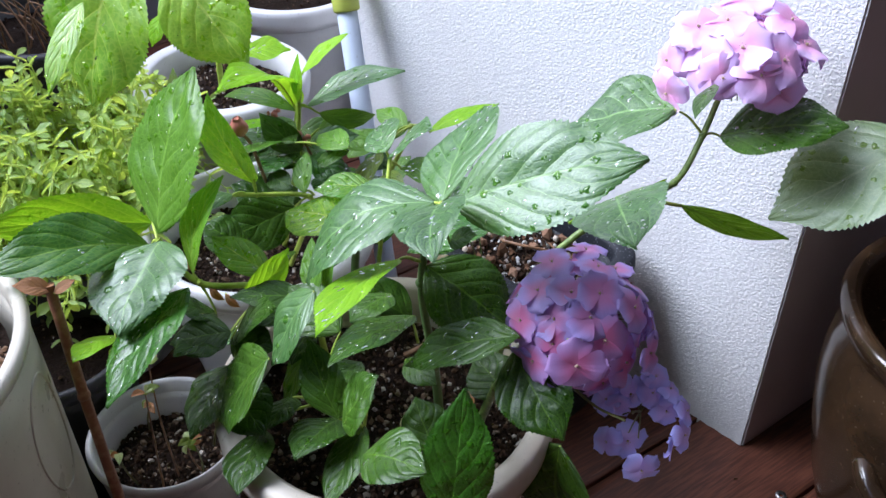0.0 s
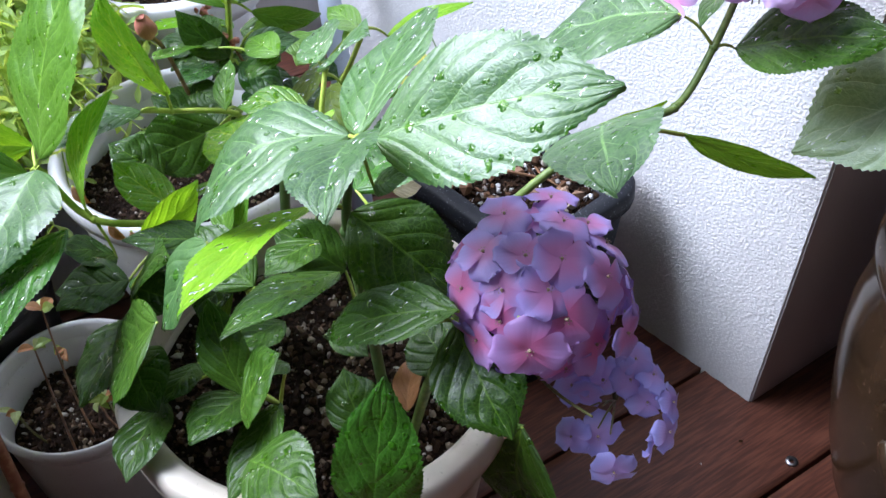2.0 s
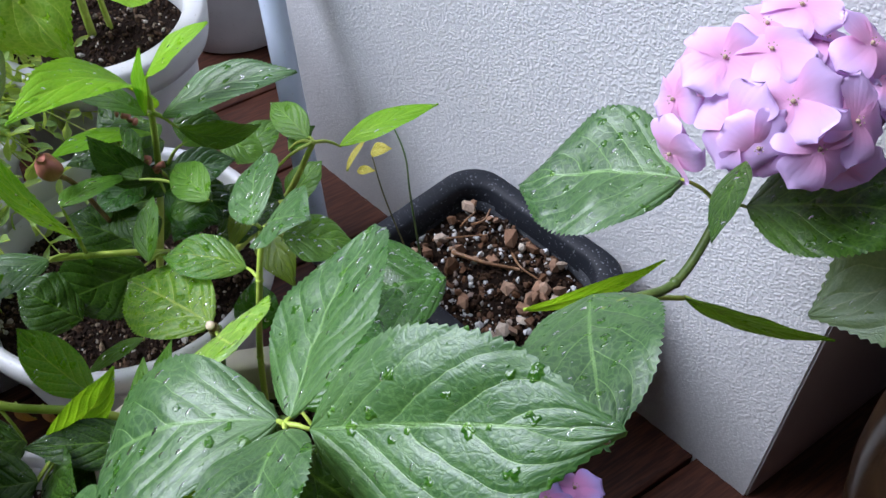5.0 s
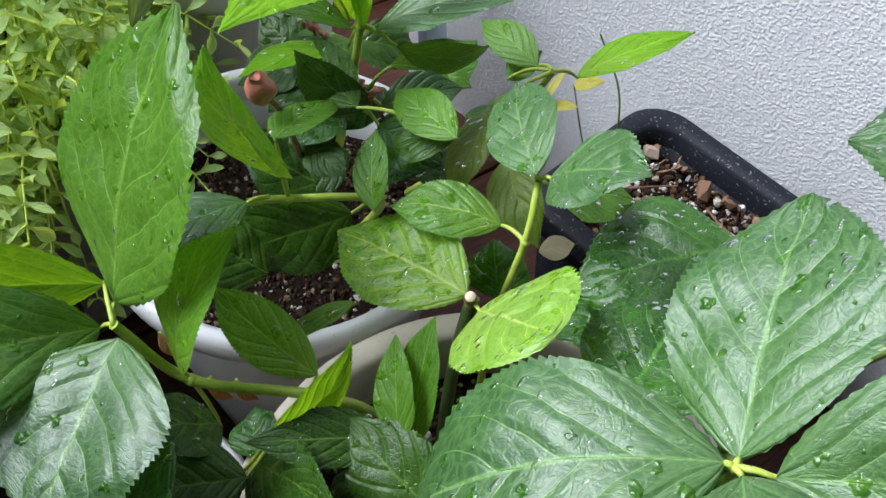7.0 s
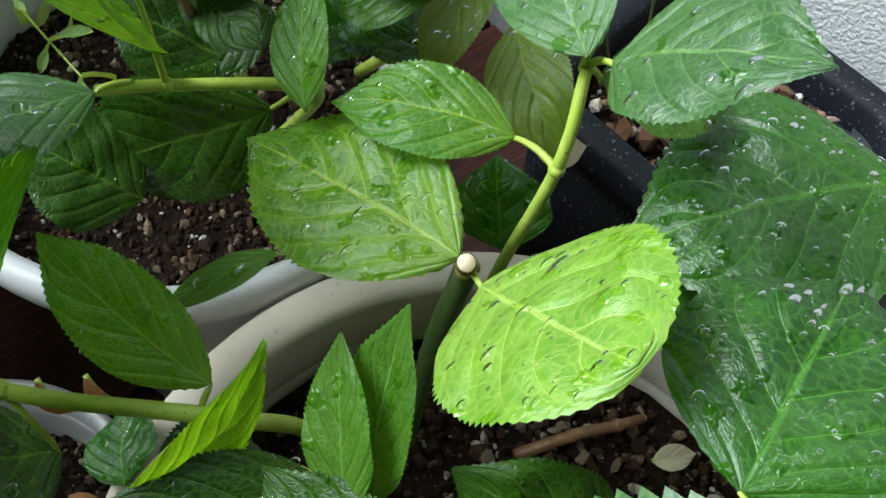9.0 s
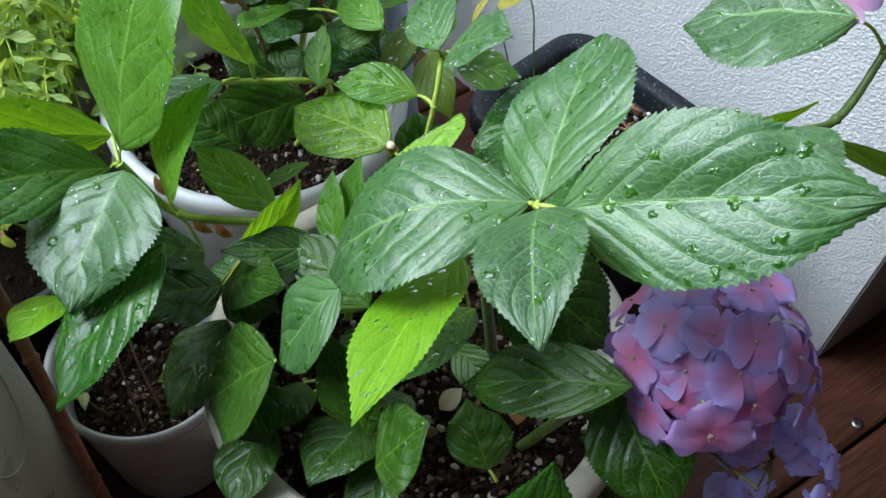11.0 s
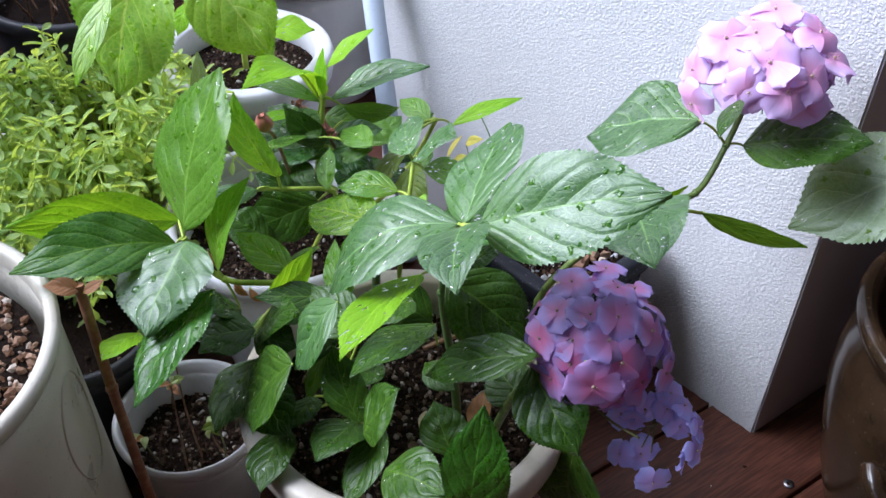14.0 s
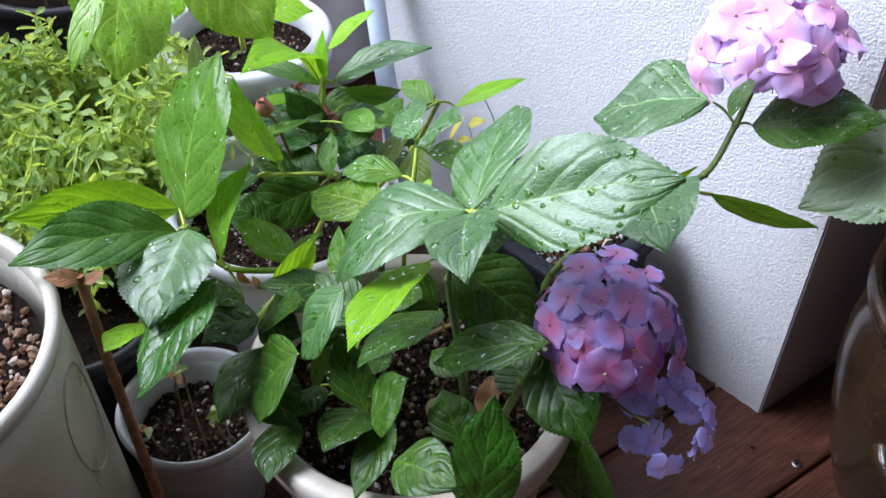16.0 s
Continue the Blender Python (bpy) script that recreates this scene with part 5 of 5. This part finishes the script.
prof = [(0.085, 0), (0.09, 0.005), (0.112, 0.05), (0.128, 0.1), (0.139, 0.15), (0.147, 0.2), (0.1485, 0.235), (0.145, 0.265), (0.139, 0.284), (0.138, 0.29), (0.142, 0.296), (0.148, 0.302), (0.1495, 0.31), (0.146, 0.317),
        (0.137, 0.318), (0.129, 0.31), (0.127, 0.295), (0.132, 0.26), (0.136, 0.22), (0.126, 0.14), (0.1, 0.06), (0.07, 0.02)]
part("body", lathe(prof, 96), jar_glaze, jar)
bm = bmesh.new()
lug = [(math.cos(radians(a)) * r, math.sin(radians(a)) * r, z) for a, r, z in ((206, 0.143, 0.205), (212, 0.154, 0.2), (220, 0.158, 0.19), (228, 0.153, 0.178), (234, 0.142, 0.168))]
tube(bm, spline(lug, 6), 0.0105, 0.009, 12)
part("handle", bm, jar_glaze, jar)

# more pots towards the back
pot("flower_pot", (-0.25, 1.53), 0.13, 0.25, 0.095, white_pot, "white plastic pot far back beside the parapet", 0.012, 0.03)
soil((-0.25, 1.53), 0.11, 0.225, 200, chip_mix, 7)
pot("flower_pot", (-0.56, 1.30), 0.125, 0.29, 0.095, black_pot, "dark grey plastic pot with dry brown stalks", 0.008, 0.02)
soil((-0.56, 1.30), 0.11, 0.262, 200, chip_mix, 8)
pot("flower_pot", (-0.43, 0.95), 0.115, 0.27, 0.085, white_pot, "white plastic pot overgrown with small-leaved herbs", 0.01, 0.02)
soil((-0.43, 0.95), 0.098, 0.24, 150, chip_mix, 9)
pot("flower_pot", (-0.215, 0.985), 0.042, 0.2, 0.033, terracotta, "small red terracotta pot half hidden by leaves", 0.004, 0.02)


def herb_sprig(rnd, path):
    """A thin shoot with pairs of small spoon-shaped leaves."""
    bm = bmesh.new()
    pts = spline(path, 5)
    tube(bm, pts, 0.0012, 0.0005, 5, mat=1)
    for i in range(2, len(pts)):
        d = (pts[i] - pts[i - 1]).normalized()
        side = d.cross(Vector((rnd.uniform(-1, 1), rnd.uniform(-1, 1), rnd.uniform(-0.3, 1)))).normalized()
        for sgn in (-1, 1):
            ax = (side * sgn + d * 0.5 + Vector((0, 0, rnd.uniform(-0.2, 0.4)))).normalized()
            ln, wd = rnd.uniform(0.011, 0.024), rnd.uniform(0.32, 0.55)
            up = (Vector((0, 0, 1)) + Vector((rnd.uniform(-0.6, 0.6), rnd.uniform(-0.6, 0.6), 0))).normalized()
            y = up.cross(ax).normalized()
            nrm = ax.cross(y)
            rows = []
            for u, w in ((0, 0.08), (0.25, 0.3), (0.55, 0.95), (0.8, 0.85), (1.0, 0.2)):
                rows.append([bm.verts.new(pts[i] + ax * ln * u + y * (v * w * wd * ln * 0.5) + nrm * ln * (0.12 * abs(v) - 0.25 * u * u)) for v in (-1, 0, 1)])
            grid_faces(bm, rows, uvs=lambda a, c: (a / 4, c / 2))
    return bm


herb = thing("herb_plant", (-0.43, 0.95, 0.24), "bushy trailing herb with many small bright green leaves", "plant")
rnd = random.Random(21)
for i in range(230):
    a, q = rnd.uniform(0, 2 * math.pi), 0.09 * math.sqrt(rnd.random())
    root = Vector((-0.43 + q * math.cos(a), 0.95 + q * math.sin(a), 0.24))
    out = Vector((math.cos(a) * rnd.uniform(0.02, 0.13), math.sin(a) * rnd.uniform(0.02, 0.16) - 0.02, 0))
    top = rnd.uniform(0.05, 0.12)
    end = root + out + Vector((rnd.uniform(-0.02, 0.02), rnd.uniform(-0.02, 0.02), top * rnd.uniform(0.3, 1.0) - 0.02))
    if i % 3 == 0:
        root = Vector((-0.43 + rnd.uniform(-0.1, 0.11), 0.95 - rnd.uniform(0.03, 0.085), 0.25))
        out = Vector((rnd.uniform(-0.05, 0.06), -rnd.uniform(0.06, 0.14), 0))
        top = rnd.uniform(0.03, 0.07)
        end = root + out + Vector((0, 0, rnd.uniform(-0.07, 0.05)))
    adopt(part("sprig", herb_sprig(rnd, [root, root + out * 0.45 + Vector((0, 0, top)), end]), (herb_green, green_stem)), herb)

for i in range(7):
    root = Vector((-0.38 + rnd.uniform(-0.03, 0.04), 0.87, 0.25))
    end = Vector((-0.335 + rnd.uniform(-0.035, 0.03), rnd.uniform(0.66, 0.76), rnd.uniform(0.24, 0.33)))
    adopt(part("sprig", herb_sprig(rnd, [root, (root + end) / 2 + Vector((0, 0, 0.04)), end]), (herb_green, green_stem)), herb)

dry = thing("dry_stalks", (-0.56, 1.30, 0.26), "withered brown plant stalks", "plant")
for i in range(16):
    a, q = rnd.uniform(0, 2 * math.pi), 0.08 * rnd.random()
    root = Vector((-0.56 + q * math.cos(a), 1.30 + q * math.sin(a), 0.255))
    stem(dry, [root, root + Vector((rnd.uniform(-0.05, 0.05), rnd.uniform(-0.06, 0.03), rnd.uniform(0.04, 0.12))), root + Vector((rnd.uniform(-0.12, 0.12), rnd.uniform(-0.14, 0.05), rnd.uniform(0.02, 0.2)))], 0.0014, 0.0008, brown_stem, "stalk")

# stake with a dry leaf beside the small pot
stake = thing("plant_stake", (-0.262, 0.52, 0.0), "weathered brown wooden stake with a dry orange leaf on top", "stake")
stem(stake, [(-0.262, 0.52, 0.0), (-0.275, 0.538, 0.18), (-0.293, 0.566, 0.30), (-0.302, 0.582, 0.405)], 0.0052, 0.0042, stake_wood, "stick")
leaf(stake, (-0.300, 0.580, 0.402), (-0.325, 0.572, 0.412), (0, -0.5, 0.85), 0.015, 0.1, 0.2, dry_leaf, wet=0)
leaf(stake, (-0.298, 0.578, 0.40), (-0.282, 0.585, 0.408), (0, -0.5, 0.85), 0.009, 0.1, 0.2, dry_leaf, wet=0)

# dry red bud
bm = bmesh.new()
rows = []
for i in range(9):
    f = i / 8
    rr = 0.0075 * math.sin(math.pi * min(0.97, 0.1 + 0.82 * f)) ** 0.7
    rows.append([bm.verts.new((rr * math.cos(t) * (1 + 0.12 * math.sin(3 * t + f * 4)), rr * math.sin(t) * (1 + 0.12 * math.sin(3 * t + f * 4)), 0.02 * f)) for t in (2 * math.pi * s / 18 for s in range(18))])
grid_faces(bm, rows, wrap=True)
bm.faces.new(rows[-1])
bud = part("bud", bm, bud_red, label="dry red bud")
bud.matrix_world = Matrix.Translation((-0.181, 0.765, 0.428)) @ pose(0, 0, 0, 12, -8, 0)
bpy.context.view_layer.update()
w = bud.matrix_world.copy()
adopt(bud, plant_back)
bud.matrix_basis = w
stem(plant_back, [(-0.17, 0.79, 0.36), (-0.176, 0.775, 0.41), (-0.181, 0.765, 0.429)], 0.0018, 0.0016, brown_stem)
rnd = random.Random(12)
for c, n in (((-0.171, 0.868, 0.387), 7), ((-0.132, 0.802, 0.402), 5)):
    bm = bmesh.new()
    for _ in range(n):
        chunk(bm, Vector(c) + Vector((rnd.uniform(-0.009, 0.009), rnd.uniform(-0.005, 0.005), rnd.uniform(-0.004, 0.004))), rnd.uniform(0.0025, 0.0045), rnd)
    adopt(part("dried_flower", bm, bud_red, label="dried red-brown flower remains"), plant_back)
    stem(plant_back, [(c[0] + 0.012, c[1] + 0.02, c[2] - 0.05), (c[0] + 0.003, c[1] + 0.008, c[2] - 0.02), c], 0.0014, 0.001, brown_stem)
stem(plant_tall, [(-0.277, 1.10, 0.28), (-0.272, 1.07, 0.42), (-0.28, 0.98, 0.60)], 0.004, 0.003, green_stem)
stem(plant_tall, [(-0.262, 1.11, 0.28), (-0.255, 1.09, 0.36), (-0.23, 1.08, 0.42)], 0.003, 0.002, green_stem)

# added black pot standing in for plain shade in this gap
pot("flower_pot", (-0.40, 0.735), 0.085, 0.2, 0.065, black_pot, "black pot added to fill the shaded gap between the white pots", 0.004, 0.015)
soil((-0.40, 0.735), 0.075, 0.175, 120, chip_mix, 12)
stem(plant_main, [(-0.035, 0.667, 0.25), (-0.013, 0.674, 0.258), (0.006, 0.679, 0.259), (0.02, 0.686, 0.25)], 0.0028, 0.0022, brown_stem, "root", "bare brown root on the soil")
# pipe in the corner
pipe = thing("watering_pole", (-0.075, 1.06, 0.004), "pale blue plastic pole with a yellow-green cap leaning on the wall", "pole")
lean = Vector((-0.052, 0.14, 0.348)).to_track_quat("Z", "Y").to_matrix().to_4x4()
bm = lathe([(0.0125, 0), (0.0135, 0.002), (0.0135, 0.378), (0.012, 0.38)], 24)
part("pole", bm, pipe_plastic, pipe)
bm = lathe([(0.016, 0.374), (0.0175, 0.377), (0.0175, 0.44), (0.012, 0.445)], 24)
part("cap", bm, cap_plastic, pipe)
pipe.matrix_world = Matrix.Translation((-0.075, 1.06, 0.004)) @ lean

# withered seedling in the small pot
weed = thing("withered_seedling", (-0.267, 0.649, 0.128), "half-withered seedling with small pale and brown curled leaves", "plant")
rnd = random.Random(77)
for k in range(7):
    a, q = rnd.uniform(0, 2 * math.pi), 0.05 * math.sqrt(rnd.random())
    p = Vector((-0.262 + q * math.cos(a), 0.649 + q * math.sin(a), 0.124))
    top = p + Vector((rnd.uniform(-0.015, 0.015), rnd.uniform(-0.015, 0.015), rnd.uniform(0.02, 0.06) if k > 1 else 0.15))
    stem(weed, [p, (p + top) / 2 + Vector((rnd.uniform(-0.004, 0.004), 0, 0)), top], 0.0011, 0.0007, brown_stem if k < 3 else olive_stem, "stalk")
    for s in range(4):
        g = rnd.uniform(0, 2 * math.pi)
        d = Vector((math.cos(g), math.sin(g), rnd.uniform(-0.3, 0.3))) * rnd.uniform(0.008, 0.018)
        leaf(weed, top, top + d, (rnd.uniform(-0.4, 0.4), rnd.uniform(-0.6, 0.1), 0.8), rnd.uniform(0.005, 0.01), 0.15, rnd.uniform(0.1, 0.6), (dry_leaf, olive, leaf_pale)[(s + k) % 3], wet=0)

# dry bits beside the planter: a bare wire-like stalk, a cream petal and yellowed scraps
wire = thing("dry_stalk", (0.03, 0.885, 0.2), "thin dark bare stalk standing in the planter", "plant")
stem(wire, [(0.045, 0.875, 0.19), (0.033, 0.89, 0.285), (0.028, 0.905, 0.32), (0.012, 0.926, 0.348)], 0.0009, 0.0006, dark_stem, "stalk")
scrap = thing("fallen_petal", (-0.0, 0.842, 0.217), "cream dry petal caught on the planter rim", "petal")
leaf(scrap, (-0.014, 0.838, 0.221), (0.012, 0.846, 0.222), (0.1, -0.5, 0.85), 0.018, 0.08, 0.1, petal_cream, wet=0, teeth=False)
for p, q, w in (((0.0, 0.917, 0.31), (0.018, 0.905, 0.325), 0.012), ((-0.012, 0.915, 0.29), (0.004, 0.905, 0.3), 0.008), ((-0.02, 0.91, 0.295), (-0.004, 0.93, 0.312), 0.006)):
    leaf(wire, p, q, (-0.4, -0.4, 0.8), w, 0.1, 0.2, leaf_faded, wet=0)
stem(wire, [(0.04, 0.88, 0.19), (0.012, 0.9, 0.27), (0.0, 0.917, 0.31)], 0.0008, 0.0005, olive_stem, "stalk")
# pale scraps on the soil of the big pot
for x, y, a in ((0.02, 0.665, 10), (0.055, 0.64, 70), (-0.005, 0.55, 130)):
    s = thing("fallen_petal", (x, y, 0.258), "pale dry leaf scrap on the potting soil", "petal")
    d = Vector((math.cos(radians(a)), math.sin(radians(a)), 0.15)) * 0.018
    leaf(s, Vector((x, y, 0.258)), Vector((x, y, 0.258)) + d, (0.2, -0.3, 0.9), 0.011, 0.12, 0.25, petal_cream, wet=0, teeth=False)
# withered leaf scars on the shoot over the small pot
for p in ((-0.222, 0.66, 0.372), (-0.2, 0.652, 0.345), (-0.19, 0.66, 0.33)):
    leaf(plant_main, p, (p[0] + 0.012, p[1] - 0.004, p[2] - 0.012), (-0.3, -0.6, 0.5), 0.008, 0.15, 0.5, dry_leaf, wet=0)

# washer and crumbs on the deck
bm = lathe([(0.0022, -0.0002), (0.006, -0.0002), (0.006, 0.001), (0.0024, 0.001)], 20, False)
washer = tagged(part("washer", bm, steel), "small grey steel washer lying on the deck", "washer")
washer.location = (0.379, 0.706, 0.0003)
rnd = random.Random(31)
bm = bmesh.new()
for x, y, s in ((0.333, 0.728, 0.0028), (0.3, 0.62, 0.0012), (0.25, 0.55, 0.0013), (0.42, 0.6, 0.001), (0.18, 0.45, 0.0015), (0.29, 0.7, 0.001)):
    chunk(bm, Vector((x, y, s * 0.5)), s, rnd)
tagged(part("deck_crumbs", bm, chip_white, smooth=False), "pale crumbs fallen on the deck", "debris", "", "stuff")

# deck boards
U = Vector((math.cos(radians(35.5)), math.sin(radians(35.5)), 0))
V = Vector((-U.y, U.x, 0))
bm = bmesh.new()
prof = []
for i in range(15):
    y = -0.07 + 0.14 * i / 14
    prof.append((y, 0.0 if i % 2 == 0 else -0.0012))
prof = [(-0.0705, -0.026), (-0.0705, -0.002), *prof, (0.0705, -0.002), (0.0705, -0.026)]
rows = [[bm.verts.new((x, y, z)) for y, z in prof] for x in (-2.6, 2.6)]
grid_faces(bm, rows)
board_mesh = mesh_of(bm, "deck_board", deck, smooth=False)
floor_ob = bpy.data.objects["floor"]


def span(y):
    """Where a line along the boards, y off the middle, enters and leaves the terrace."""
    p, lo, hi = V * y, -9.0, 9.0
    for o, d, a, e in ((p.x, U.x, -1.34, 1.2), (p.y, U.y, -1.32, 2.3)):
        lo, hi = max(lo, (a - o) / d), min(hi, (e - o) / d)
    return lo, hi


for i in range(-14, 15):
    y = 0.342 + 0.0725 + 0.145 * i
    ends = [span(y - 0.07), span(y + 0.07)]
    lo, hi = max(e[0] for e in ends), min(e[1] for e in ends)
    if hi - lo < 0.1:
        continue
    ob = new("deck_board", board_mesh)
    ob.parent = floor_ob
    ob.matrix_basis = Matrix.Translation(V * y + U * ((lo + hi) / 2)) @ pose(0, 0, 0, 0, 0, 35.5) @ Matrix.Diagonal(((hi - lo) / 5.2, 1, 1, 1))
